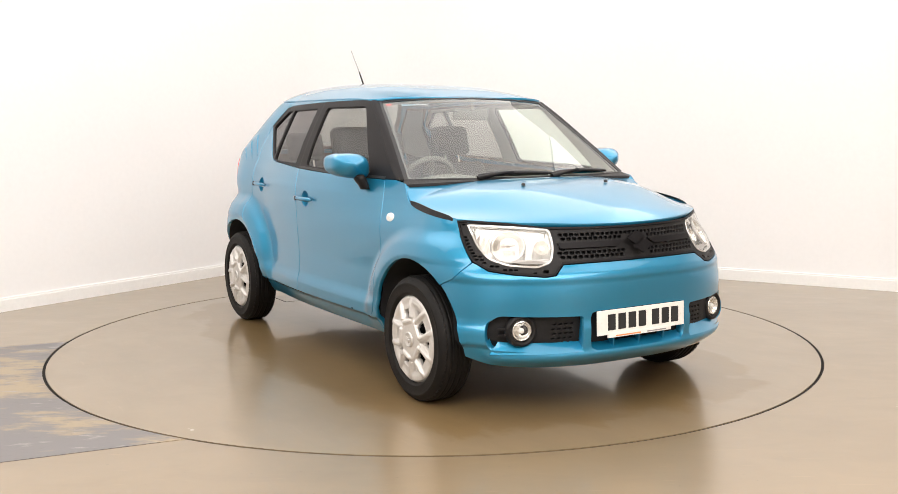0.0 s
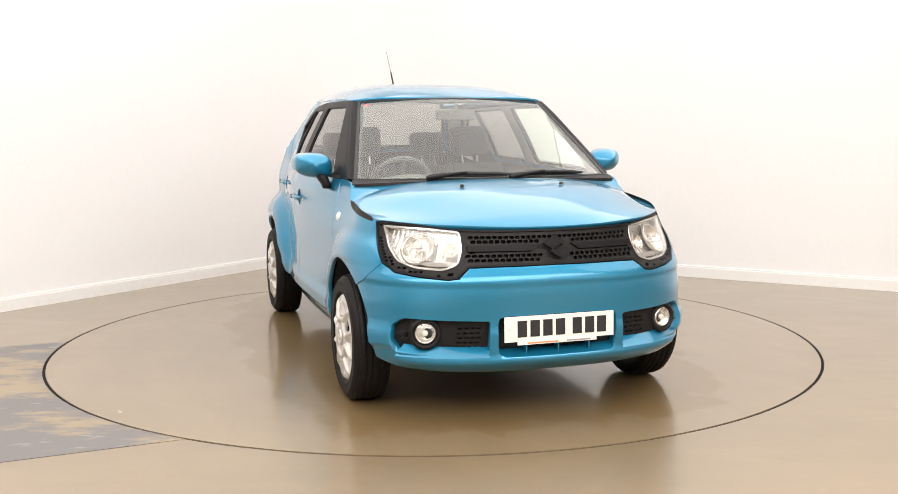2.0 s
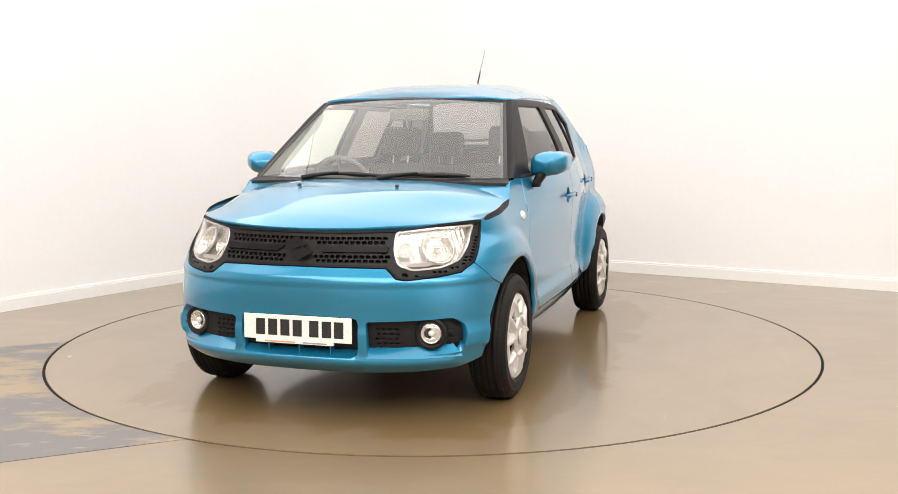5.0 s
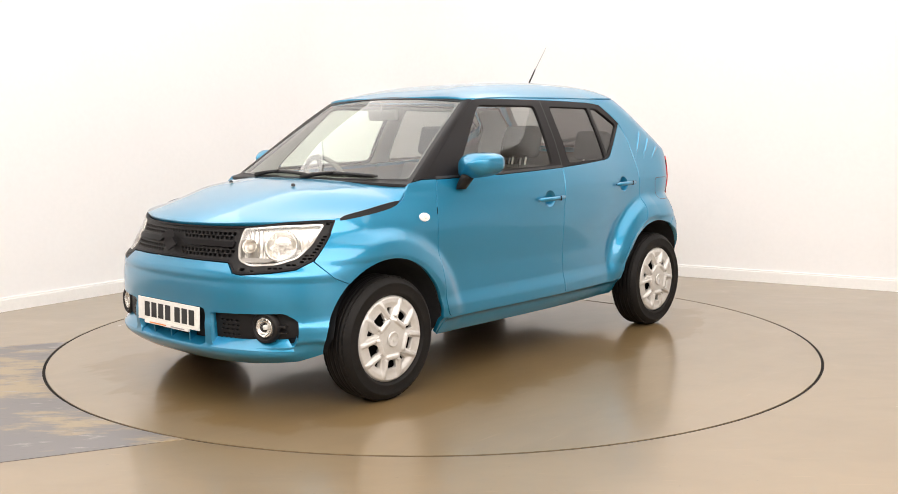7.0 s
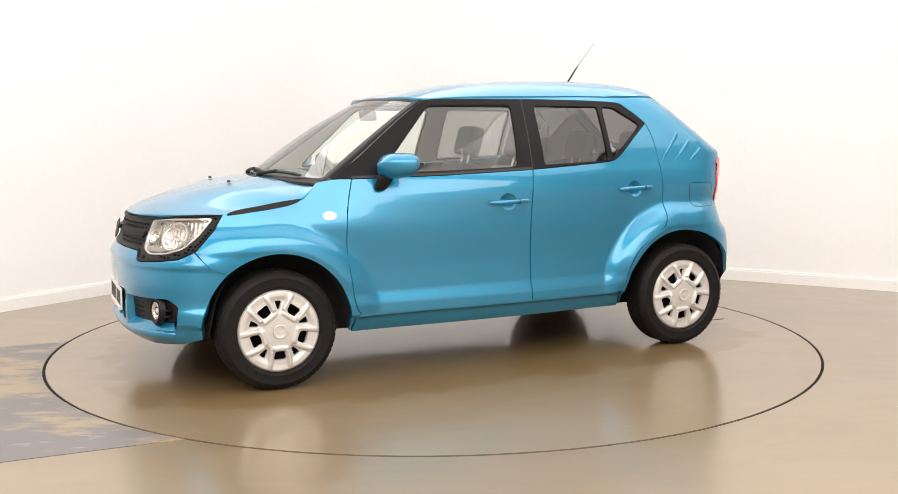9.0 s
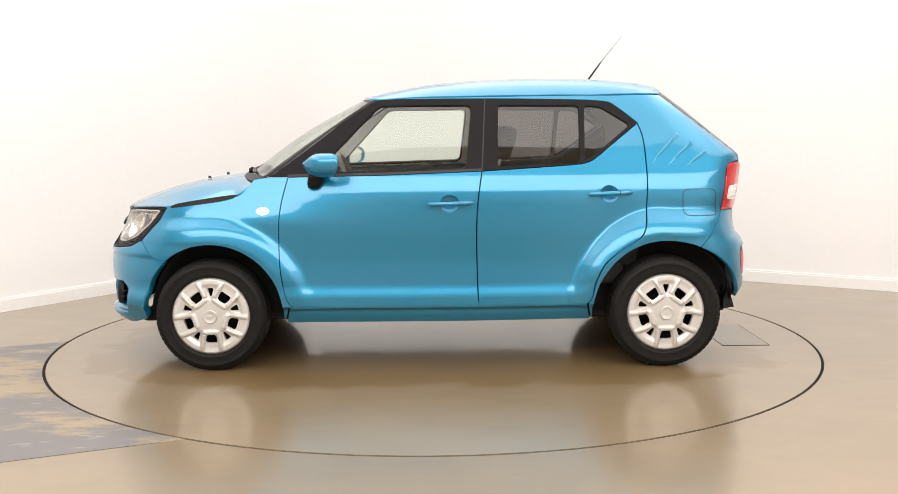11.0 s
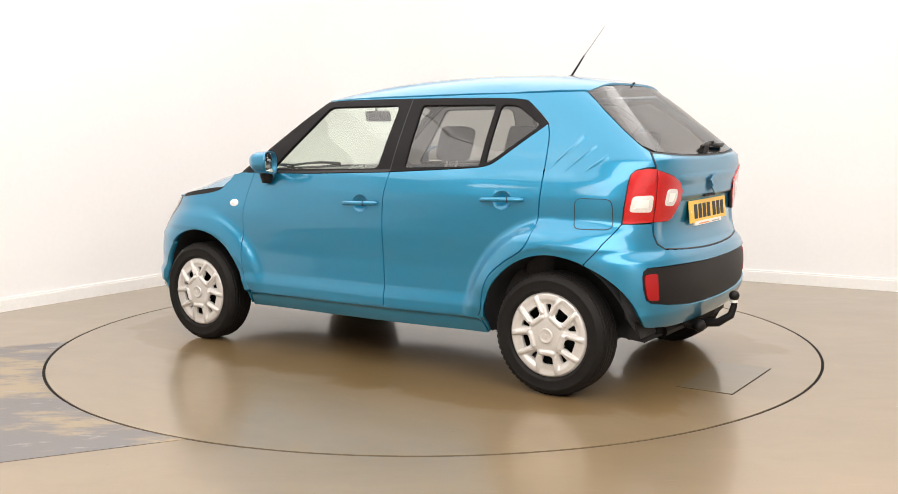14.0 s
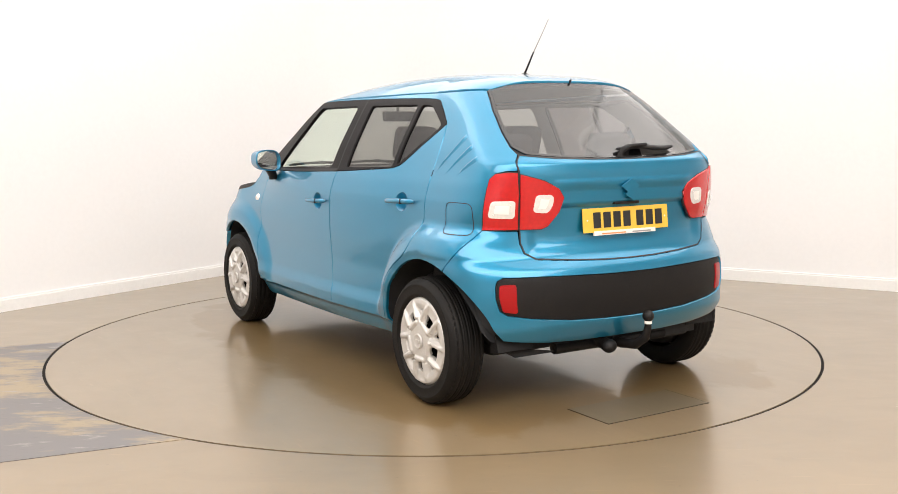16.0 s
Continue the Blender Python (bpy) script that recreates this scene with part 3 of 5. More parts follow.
def panel(name, outline, f, mat, parent, holes=(), grid=0.028, gap=0.0, lift=0.0, lip=0.012, lip_scale=1.0, flip=False, mirror=False, both=False, label="", bulge=None, lip_holes=True, outward=None):
    """A sheet of the surface f(u, v) inside an outline, with turned-in edges. mirror: on the car's right; both: an outline that crosses the middle is mirrored by f itself."""
    outer = shrink(outline, gap) if gap else list(outline)
    outer = resample(outer, grid)
    loops = [outer] + [resample(list(h), grid) for h in holes]
    pts, edges = [], []
    for lp in loops:
        b = len(pts)
        pts += lp
        edges += [(b + i, b + (i + 1) % len(lp)) for i in range(len(lp))]
    us, vs = [p[0] for p in outer], [p[1] for p in outer]
    near = {(round(p[0] / grid), round(p[1] / grid)) for p in pts}
    iu0, iu1, iv0, iv1 = int(min(us) / grid) - 1, int(max(us) / grid) + 1, int(min(vs) / grid) - 1, int(max(vs) / grid) + 1
    for i in range(iu0, iu1 + 1):
        for j in range(iv0, iv1 + 1):
            if (i, j) in near:
                continue
            p = (i * grid, j * grid)
            if inside(p, outer) and not any(inside(p, h) for h in loops[1:]):
                pts.append(p)
    vv, _, ff, *_ = delaunay_2d_cdt([Vector(p) for p in pts], edges, [], 0, 1e-6)
    keep = []
    for fc in ff:
        c = (sum(vv[i].x for i in fc) / 3, sum(vv[i].y for i in fc) / 3)
        if inside(c, outer) and not any(inside(c, h) for h in loops[1:]):
            keep.append(fc)
    sg = -1 if mirror else 1
    co, no = [], []
    for p in vv:
        q, nn = f(p.x, p.y), surface_normal(f, p.x, p.y)
        if flip or f in (body, wrap) or (outward is not None and nn.dot(outward) < 0):
            nn = -nn
        h = lift + (bulge(p.x, p.y) if bulge else 0)
        q = q + nn * h
        if bulge:
            e = 0.002
            du = (f(p.x + e, p.y) + nn * bulge(p.x + e, p.y)) - (f(p.x - e, p.y) + nn * bulge(p.x - e, p.y))
            dv = (f(p.x, p.y + e) + nn * bulge(p.x, p.y + e)) - (f(p.x, p.y - e) + nn * bulge(p.x, p.y - e))
            n2 = du.cross(dv).normalized()
            nn = n2 if n2.dot(nn) > 0 else -n2
        co.append(Vector((q.x, q.y * sg, q.z)))
        no.append(Vector((nn.x, nn.y * sg, nn.z)))
    faces = []
    for fc in keep:
        a, b, c = fc
        g = (co[b] - co[a]).cross(co[c] - co[a])
        faces.append((a, b, c) if g.dot(no[a] + no[b] + no[c]) > 0 else (a, c, b))
    normals = list(no)
    if lip > 0:
        count = {}
        for fc in faces:
            for k in range(3):
                e = (fc[k], fc[(k + 1) % 3])
                count[e] = count.get(e, 0) + 1
        border = [e for e in count if (e[1], e[0]) not in count]
        outs = {}
        for a, b in border:
            d = (co[b] - co[a]).normalized().cross(no[a])
            for i in (a, b):
                outs[i] = outs.get(i, Vector((0, 0, 0))) + d
        new_a, new_b = {}, {}
        for i, d in outs.items():
            d = d.normalized()
            new_a[i] = len(co)
            co.append(co[i].copy())
            normals.append((d * 0.8 + no[i] * 0.6).normalized())
            new_b[i] = len(co)
            co.append(co[i] - no[i] * lip + d * 0.0015)
            normals.append(d)
        for a, b in border:
            faces.append((new_a[b], new_a[a], new_b[a]))
            faces.append((new_a[b], new_b[a], new_b[b]))
    me = bpy.data.meshes.new(name)
    me.from_pydata([tuple(c) for c in co], [], faces)
    me.materials.append(mat)
    for poly in me.polygons:
        poly.use_smooth = True
    me.normals_split_custom_set_from_vertices([tuple(v) for v in normals])
    ob = new(name, me)
    ob.parent = parent
    if label:
        tagged(ob, label)
    return ob


def pair(name, outline, f, mat, parent, **kw):
    """The same panel on both flanks."""
    return [panel(name, outline, f, mat, parent, mirror=m, **kw) for m in (False, True)]


# ---- the car ----
car = thing("car", "bright metallic blue small five-door hatchback with black pillars", "car")
core = new("body")
core.parent = car
core.location = (CAR_DX, CAR_DY, 0)


def fy(y, z, front=True):
    """Wrap length of a place on the nose (or tail) given by its y."""
    lo, hi = (XCF, XCF + LF) if front else (rear_corner(z) - LR, rear_corner(z))
    for _ in range(40):
        mid = (lo + hi) / 2
        big = body(mid, z).y > y
        if front:
            lo, hi = (mid, hi) if big else (lo, mid)
        else:
            lo, hi = (lo, mid) if big else (mid, hi)
    return (lo + hi) / 2


def nose(pts):
    """Outline on the nose from (y, z) pairs; y below 0 runs over to the right flank."""
    return [((fy(y, z) if y >= 0 else 2 * (XCF + LF) - fy(-y, z)), z) for y, z in pts]


def tail(pts):
    return [((fy(y, z, False) if y >= 0 else 2 * (rear_corner(z) - LR) - fy(-y, z, False)), z) for y, z in pts]


def wrap(s, z):
    """body() carried on over the middle of nose and tail."""
    mf, mr = XCF + LF, rear_corner(z) - LR
    if s > mf:
        p = body(2 * mf - s, z)
        return Vector((p.x, -p.y, p.z))
    if s < mr:
        p = body(2 * mr - s, z)
        return Vector((p.x, -p.y, p.z))
    return body(s, z)


def mirrored(pts):
    """A right-half outline closed by its mirror image, for the nose: (y, z) pairs from the middle outwards and back."""
    return pts + [(-y, z) for y, z in reversed(pts) if y > 1e-6]


DOOR_SEAM_F = smooth_line([(0.800, 1.036), (0.835, 0.90), (0.850, 0.76), (0.846, 0.60), (0.828, 0.45), (0.808, 0.375), (0.780, 0.344)], 4)
B_SEAM = smooth_line([(-0.235, 1.062), (-0.214, 0.92), (-0.204, 0.76), (-0.206, 0.55), (-0.213, 0.344)], 4)
REAR_SEAM = smooth_line([(-1.094, 1.312), (-1.118, 1.22), (-1.126, 1.05), (-1.122, 0.90), (-1.108, 0.77), (-1.07, 0.70), (-0.97, 0.635), (-0.885, 0.56), (-0.84, 0.46), (-0.824, 0.38), (-0.800, 0.344)], 4)
BELT_F = [(0.800, 1.036), (0.3, 1.044), (-0.235, 1.062)]
BELT_R = smooth_line([(-0.235, 1.062), (-0.50, 1.077), (-0.74, 1.092), (-0.80, 1.102), (-0.85, 1.125), (-0.97, 1.218), (-1.094, 1.312)], 4)


def front_arch(a0, a1, n=28):
    """Edge of the front arch, a little tighter ahead of the wheel."""
    out = []
    for k in range(n + 1):
        a = a0 + (a1 - a0) * k / n
        r = ARCH_R - 0.062 * step(88, 10, a)
        out.append((WHEEL_X + r * math.cos(radians(a)), WHEEL_Z + r * math.sin(radians(a))))
    return out


BONNET_SEAM = smooth_line([(1.452, 0.876), (1.394, 0.892), (1.25, 0.912), (1.10, 0.930), (1.045, 0.952), (0.985, 1.022)], 4)

CUPS = [(-0.065, 0.893), (-0.922, 0.935)]


def cup_outline(x, z):
    return [(x + 0.004 + 0.052 * math.cos(k * math.tau / 28), z - 0.002 + 0.047 * math.sin(k * math.tau / 28)) for k in range(28)]


# front wings
wing = DOOR_SEAM_F[:-1] + [(0.806, 0.335), (0.830, 0.252)] + front_arch(186, 54, 28) + [(1.490, 0.622), (1.562, 0.7005), (wrap_s(1.556, 0.73, 0.745), 0.745), (wrap_s(1.497, 0.73, 0.81), 0.81)] + BONNET_SEAM + [(0.90, 1.036)]
pair("front_wing", wing[::-1], body, PAINT, core, gap=0.0018, lip=0.02, grid=0.012)
# doors
pair("front_door", [p for p in DOOR_SEAM_F[::-1]] + BELT_F[1:] + B_SEAM[1:], body, PAINT, core, gap=0.0036, lip=0.02, grid=0.016, holes=[cup_outline(*CUPS[0])])
pair("rear_door", B_SEAM[::-1] + BELT_R[1:] + REAR_SEAM[1:], body, PAINT, core, gap=0.0036, lip=0.02, grid=0.016, holes=[cup_outline(*CUPS[1])])
# sills
pair("sill", [(0.825, 0.246), (0.802, 0.334), (0.40, 0.3375), (-0.802, 0.3375), (-0.825, 0.248)], body, PAINT, core, gap=0.0036, lip=0.03)

# quarter panels with three pressed strakes
STRAKES = [((-1.144, 1.082), (-1.305, 1.255)), ((-1.240, 1.082), (-1.372, 1.210)), ((-1.338, 1.082), (-1.436, 1.158))]


GLASS_SIDE = [(0.430, 1.483), (0.458, 1.464), (0.482, 1.42), (0.506, 1.375), (0.543, 1.271), (0.557, 1.205), (0.549, 1.174)]
GLASS_EDGE = tail(GLASS_SIDE)
LAMP_FRONT = [(wrap_s(x, y, z), z) for x, y, z in ((-1.580, 0.641, 1.088), (-1.562, 0.660, 1.066), (-1.556, 0.673, 1.020), (-1.546, 0.688, 0.925), (-1.540, 0.700, 0.838))]
SEAM_B = [(wrap_s(x, y, z), z) for x, y, z in ((-1.524, 0.734, 0.806), (-1.480, 0.776, 0.750), (-1.400, 0.800, 0.650))]
rail_back = [(x, rail_z(x) - 0.004) for x in (-0.95, -1.0, -1.05)] + [(wrap_s(x, wrap_y(x, rail_z(x)), rail_z(x)), rail_z(x) - 0.004) for x in (-1.1, -1.15, -1.2, -1.225)]
quarter = [(-0.95, 1.427)] + rail_back + GLASS_EDGE[1:] + tail([(0.578, 1.10), (0.622, 1.098)]) + LAMP_FRONT + SEAM_B \
    + arc(-WHEEL_X, WHEEL_Z, ARCH_R, 116, -6, 28) + [(-0.830, 0.252), (-0.806, 0.335)] + REAR_SEAM[::-1][1:] + [(-1.03, 1.368)]
pair("rear_quarter_panel", quarter, body, PAINT, core, gap=0.0036, lip=0.02, grid=0.015)
for (ax, az), (bx, bz) in STRAKES:
    ln = math.hypot(bx - ax, bz - az)
    ux, uz = (bx - ax) / ln, (bz - az) / ln
    line = [(ax + ux * ln * a - uz * w, az + uz * ln * a + ux * w) for a, w in ((0, 0.003), (0.5, 0.010), (0.94, 0.017), (1.0, 0.012), (1.0, -0.008), (0.5, -0.009), (0, -0.003))]

    def ridge(s, z, ax=ax, az=az, ux=ux, uz=uz, ln=ln):
        a = min(1, max(0, ((s - ax) * ux + (z - az) * uz) / ln))
        w = -(s - ax) * uz + (z - az) * ux
        side = w / (0.003 + 0.0145 * a) if w > 0 else -w / (0.003 + 0.0065 * a)
        return 0.0055 * step(0.0, 0.35, a) * step(1.0, 0.95, a) * max(0, 1 - side)
    pair("strake", line, body, PAINT, core, grid=0.0055, lip=0.002, lift=0.0006, bulge=ridge)

# roof edge above the side windows
TOP_LINE = smooth_line([(0.335, 1.441), (0.20, 1.448), (-0.30, 1.448), (-0.80, 1.440), (-0.95, 1.427)], 5)
RAIL_LOW = TOP_LINE + [(-0.962, 1.421)]
pair("roof_rail", RAIL_LOW + [(-0.962, 1.463), (-0.6, 1.462), (-0.3, 1.458), (0.1, 1.454), (0.34, 1.4445)], body, PAINT, core, gap=0.001, lip=0.01, lift=-0.0006)

# black window surround and side glass
A_LINE = smooth_line([(0.335, 1.441), (0.48, 1.348), (0.622, 1.243), (0.76, 1.138), (0.902, 1.036)], 5)
SURROUND = A_LINE[:-1] + [(0.902, 1.038)] + BELT_F + BELT_R[1:] + [(-1.03, 1.368)] + TOP_LINE[::-1][:-1]
WIN_F = soften([(0.652, 1.058), (0.316, 1.412), (-0.185, 1.414), (-0.150, 1.078)], 0.035)
WIN_R = soften([(-0.318, 1.084), (-0.330, 1.412), (-0.775, 1.408), (-0.762, 1.098)], 0.02)
WIN_Q = soften([(-0.790, 1.104), (-0.803, 1.408), (-0.895, 1.402), (-1.052, 1.302), (-0.86, 1.152)], 0.025)
pair("window_surround", SURROUND, body, PILLAR_BLACK, core, holes=[WIN_F, WIN_R, WIN_Q], gap=0.0012, lip=0.018, grid=0.03)
for win, mat, lab in ((WIN_F, GLASS_CLEAR, "clear side window"), (WIN_R, GLASS_TINT, "dark tinted side window"), (WIN_Q, GLASS_TINT, "dark tinted quarter light")):
    for ob in pair("side_window", shrink(win, -0.006), body, mat, core, lift=-0.009, lip=0, grid=0.05, label=lab):
        ob.visible_shadow = False
pair("window_seal", BELT_F[::-1] + [(0.800, 1.048), (0.3, 1.056), (-0.235, 1.074)], body, INK, core, lift=0.003, lip=0.004, grid=0.05)
# seam between the doors over the centre pillar
pair("pillar_seam", [(-0.232, 1.066), (-0.238, 1.066), (-0.262, 1.446), (-0.256, 1.446)], body, INK, core, lift=0.0012, lip=0, grid=0.05)


# front pillars: from the windscreen's edge round to the side
def pillar(u, v):
    k = v * (len(A_LINE) - 1)
    i = min(len(A_LINE) - 2, max(0, int(k)))
    t = k - i
    sx, sz = (A_LINE[i][j] * (1 - t) + A_LINE[i + 1][j] * t for j in (0, 1))
    b = body(sx, sz)
    a = screen(1.0, 1 - v)
    n = Vector((0.45, 0.65, 0.6))
    return a.lerp(b, u) + n * 0.008 * math.sin(math.pi * min(1, max(0, u)))


pair("front_pillar", [(0, 0), (1, 0), (1, 1), (0, 1)], pillar, PILLAR_BLACK, core, grid=0.1, lip=0, flip=True)

# bonnet
edge = []
for k in range(0, 22):
    y = 0.718 * math.sin(k / 21 * math.pi / 2)
    edge.append((bonnet_front(y) - 0.004, y))
side_edge = [(x, wrap_y(x, z) - 0.001) for x, z in BONNET_SEAM[1:]]
rear_edge = [(1.128 - 0.150 * (y / 0.735) ** 2.2, y) for y in (0.69, 0.6, 0.5, 0.4, 0.3, 0.2, 0.1)]
half = edge + side_edge + rear_edge
bonnet_outline = [(x, y) for x, y in half] + [(1.128, 0.0)] + [(x, -y) for x, y in reversed(half) if y > 1e-6]


def bonnet_relief(x, y):
    return 0.003 * step(0.66, 0.48, abs(y) + 0.25 * max(0, x - 1.2)) * step(1.80, 1.70, x) * step(1.08, 1.2, x)


panel("bonnet", bonnet_outline, bonnet, PAINT, core, gap=0.0036, lip=0.02, grid=0.024, bulge=bonnet_relief)

# windscreen with its black border, and the cowl below it
scr = [(-1, 0.0), (1, 0.0), (1, 1), (-1, 1)]
ws = panel("windscreen", [(-0.995, 0.005), (0.995, 0.005), (0.995, 0.995), (-0.995, 0.995)], screen, GLASS_SCREEN, core, grid=0.06, lip=0)
ws.visible_shadow = False
panel("windscreen_border", scr, screen, INK, core, holes=[soften([(-0.970, 0.010), (0.970, 0.010), (0.955, 0.948), (-0.955, 0.948)], 0.05)], grid=0.05, lip=0, lift=-0.004)
panel("windscreen_seal", [(-1.012, -0.004), (1.012, -0.004), (1.012, 1.012), (-1.012, 1.012)], screen, INK, core, holes=[[(-0.985, 0.006), (0.985, 0.006), (0.985, 0.984), (-0.985, 0.984)]], grid=0.05, lip=0.01, lift=0.003)


def cowl(u, v):
    a = Vector((1.135 - 0.15 * abs(u) ** 2.2, 0.725 * u, 1.030 - 0.015 * abs(u) ** 3))
    b = Vector((1.075 - 0.15 * abs(u) ** 2.2, 0.70 * u, 1.038))
    return a.lerp(b, v)


panel("cowl", [(-1, 0), (1, 0), (1, 1), (-1, 1)], cowl, BLACK_TRIM, core, grid=0.08, lip=0.03)

# roof
ro = []
for k in range(0, 13):
    u = k / 12
    ro.append((0.430 - 0.062 * u ** 2.2, 0.538 * u))
xs = [0.30, 0.2, 0.1, 0, -0.15, -0.3, -0.5, -0.7, -0.9, -1.05, -1.15, -1.20]
ro += [(x, wrap_y(x, rail_z(x))) for x in xs]
ro += [(-1.243, 0.440), (-1.256, 0.38), (-1.264, 0.25), (-1.268, 0.12)]
roof_outline = ro + [(-1.269, 0.0)] + [(x, -y) for x, y in reversed(ro) if y > 1e-6]
panel("roof", roof_outline, roof, PAINT, core, grid=0.035, lip=0.012)
panel("headlining", shrink(roof_outline, 0.03), lambda x, y: roof(x, y) - Vector((0, 0, 0.028)), CABIN_LIGHT, core, grid=0.08, lip=0)

# tailgate
HATCH_SIDE = [(0.549, 1.170), (0.578, 1.10), (0.574, 1.02), (0.562, 0.85), (0.559, 0.782), (0.545, 0.738), (0.50, 0.710), (0.32, 0.697), (0.15, 0.689)]
hatch = tail([(0, 1.146), (0.2, 1.148), (0.4, 1.156)] + HATCH_SIDE + [(0, 0.687)])
CENTRE_R = lambda z: rear_corner(z) - LR


def across_tail(pts):
    """Close a left-half outline on the tail by its mirror image."""
    return pts + [(2 * CENTRE_R(z) - s, z) for s, z in reversed(pts) if s > CENTRE_R(z) + 1e-5]


def plate_recess(s, z):
    y = abs(wrap(s, z).y)
    side = step(0.545, 0.47, y)
    return -0.017 * side * step(0.950, 0.926, z) * step(0.712, 0.80, z) + 0.006 * step(1.00, 1.04, z) * step(1.065, 1.045, z) * step(0.44, 0.36, y)


HATCH_LINE = resample(across_tail(hatch), 0.02)
# Flat black ring stands in for the shade inside the tailgate's shut gap.
panel("tailgate_gap_shade", shrink(HATCH_LINE, -0.0012), wrap, INK, core, holes=[shrink(HATCH_LINE, 0.0040)], grid=0.012, lip=0, lift=0.0012, label="thin black line for the shaded tailgate gap")
panel("tailgate", across_tail(hatch), wrap, PAINT, core, gap=0.002, lip=0.02, grid=0.011, bulge=plate_recess)
REAR_GLASS = across_tail(tail([(0, 1.150), (0.15, 1.151), (0.30, 1.154), (0.44, 1.163), (0.52, 1.172)] + GLASS_SIDE[::-1][1:-1] + [(0.424, 1.485), (0.30, 1.497), (0.12, 1.507), (0, 1.509)]))
rg = panel("rear_window", REAR_GLASS, wrap, GLASS_REAR, core, grid=0.04, lip=0.008, gap=0.002)
rg.visible_shadow = False
panel("rear_window_border", REAR_GLASS, wrap, INK, core, holes=[shrink(resample(REAR_GLASS, 0.04), 0.016)], grid=0.04, lip=0, gap=-0.008, lift=-0.010)

# rear bumper with black insert
b_top = tail([(0.0, 0.685), (0.15, 0.687), (0.32, 0.695), (0.50, 0.7075), (0.5475, 0.7365), (0.562, 0.782), (0.566, 0.834)])
b_side = [LAMP_FRONT[-1]] + SEAM_B + arc(-WHEEL_X, WHEEL_Z, ARCH_R, 116, 172, 16)
b_low = tail([(0.60, 0.345), (0.45, 0.328), (0.25, 0.320), (0, 0.318)])
INSERT = across_tail(tail([(0, 0.416), (0.145, 0.418), (0.35, 0.428), (0.542, 0.449), (0.65, 0.467), (0.682, 0.490), (0.697, 0.545), (0.697, 0.60), (0.690, 0.624), (0.665, 0.640), (0.486, 0.640), (0.155, 0.630), (0, 0.629)]))
panel("rear_bumper", across_tail(b_top + b_side + b_low), wrap, PAINT, core, holes=[INSERT], gap=0.001, lip=0.025, grid=0.014)
panel("bumper_insert", INSERT, wrap, BLACK_TRIM, core, grid=0.03, lip=0.02, gap=0.003, lift=-0.008, label="textured black plastic bumper insert")
for sg in (1, -1):
    ref = [(0.607, 0.479), (0.614, 0.608), (0.680, 0.606), (0.684, 0.56), (0.668, 0.487)]
    panel("reflector", soften(tail(ref), 0.012), wrap, DARK_RED, core, mirror=sg < 0, grid=0.03, lip=0.006, lift=-0.003, label="dark red rear reflector")

# tail lamps: outer piece on the wing, inner piece on the tailgate
OUTER = LAMP_FRONT + tail([(0.565, 0.842), (0.574, 1.0), (0.580, 1.093), (0.615, 1.096)])
INNER = tail([(0.573, 1.088), (0.467, 1.058), (0.393, 1.023), (0.362, 0.979), (0.383, 0.915), (0.435, 0.853), (0.463, 0.842), (0.5605, 0.842), (0.568, 0.95)])
for sg in (1, -1):
    lamp = new("tail_lamp")
    lamp.parent = core
    tagged(lamp, "red tail lamp with white reversing windows")
    panel("outer_lens", OUTER, wrap, RED_LAMP, lamp, mirror=sg < 0, grid=0.03, lip=0.012, gap=0.0018, lift=0.007)
    panel("outer_seal", OUTER, wrap, INK, lamp, mirror=sg < 0, grid=0.05, lip=0.01, gap=-0.002, lift=0.0015)
    panel("inner_lens", INNER, wrap, RED_LAMP, lamp, mirror=sg < 0, grid=0.03, lip=0.012, gap=0.0018, lift=0.007)
    panel("inner_seal", INNER, wrap, INK, lamp, mirror=sg < 0, grid=0.05, lip=0.01, gap=-0.002, lift=0.0015)
    w1 = soften(tail([(0.586, 0.893), (0.588, 0.972), (0.672, 0.968), (0.678, 0.897)]), 0.016)
    w2 = soften(tail([(0.441, 0.913), (0.417, 0.955), (0.419, 0.994), (0.502, 0.996), (0.512, 0.920)]), 0.018)
    for w in (w1, w2):
        panel("window", w, wrap, LAMP_WINDOW, lamp, mirror=sg < 0, grid=0.03, lip=0.004, lift=0.009, label="clear white reversing window")
        panel("bulb_housing", shrink(w, 0.019), wrap, WHITE_LAMP, lamp, mirror=sg < 0, grid=0.03, lip=0.003, lift=0.0105)

# nose: black bezel with lamps and honeycomb
BEZEL = nose([(0, 0.848), (0.247, 0.849), (0.428, 0.852), (0.568, 0.871), (0.68, 0.880)]) + [(wrap_s(x, y, z), z) for x, y, z in ((1.452, 0.712, 0.876), (1.497, 0.73, 0.81), (1.556, 0.73, 0.745), (1.60, 0.724, 0.703), (1.667, 0.683, 0.668), (1.742, 0.60, 0.655))] \
    + nose([(0.487, 0.644), (0.445, 0.650), (0.425, 0.668), (0.392, 0.692), (0.285, 0.695), (0, 0.697)])
CENTRE_F = XCF + LF


def across_nose(pts):
    return pts + [(2 * CENTRE_F - s, z) for s, z in reversed(pts) if s < CENTRE_F - 1e-5]


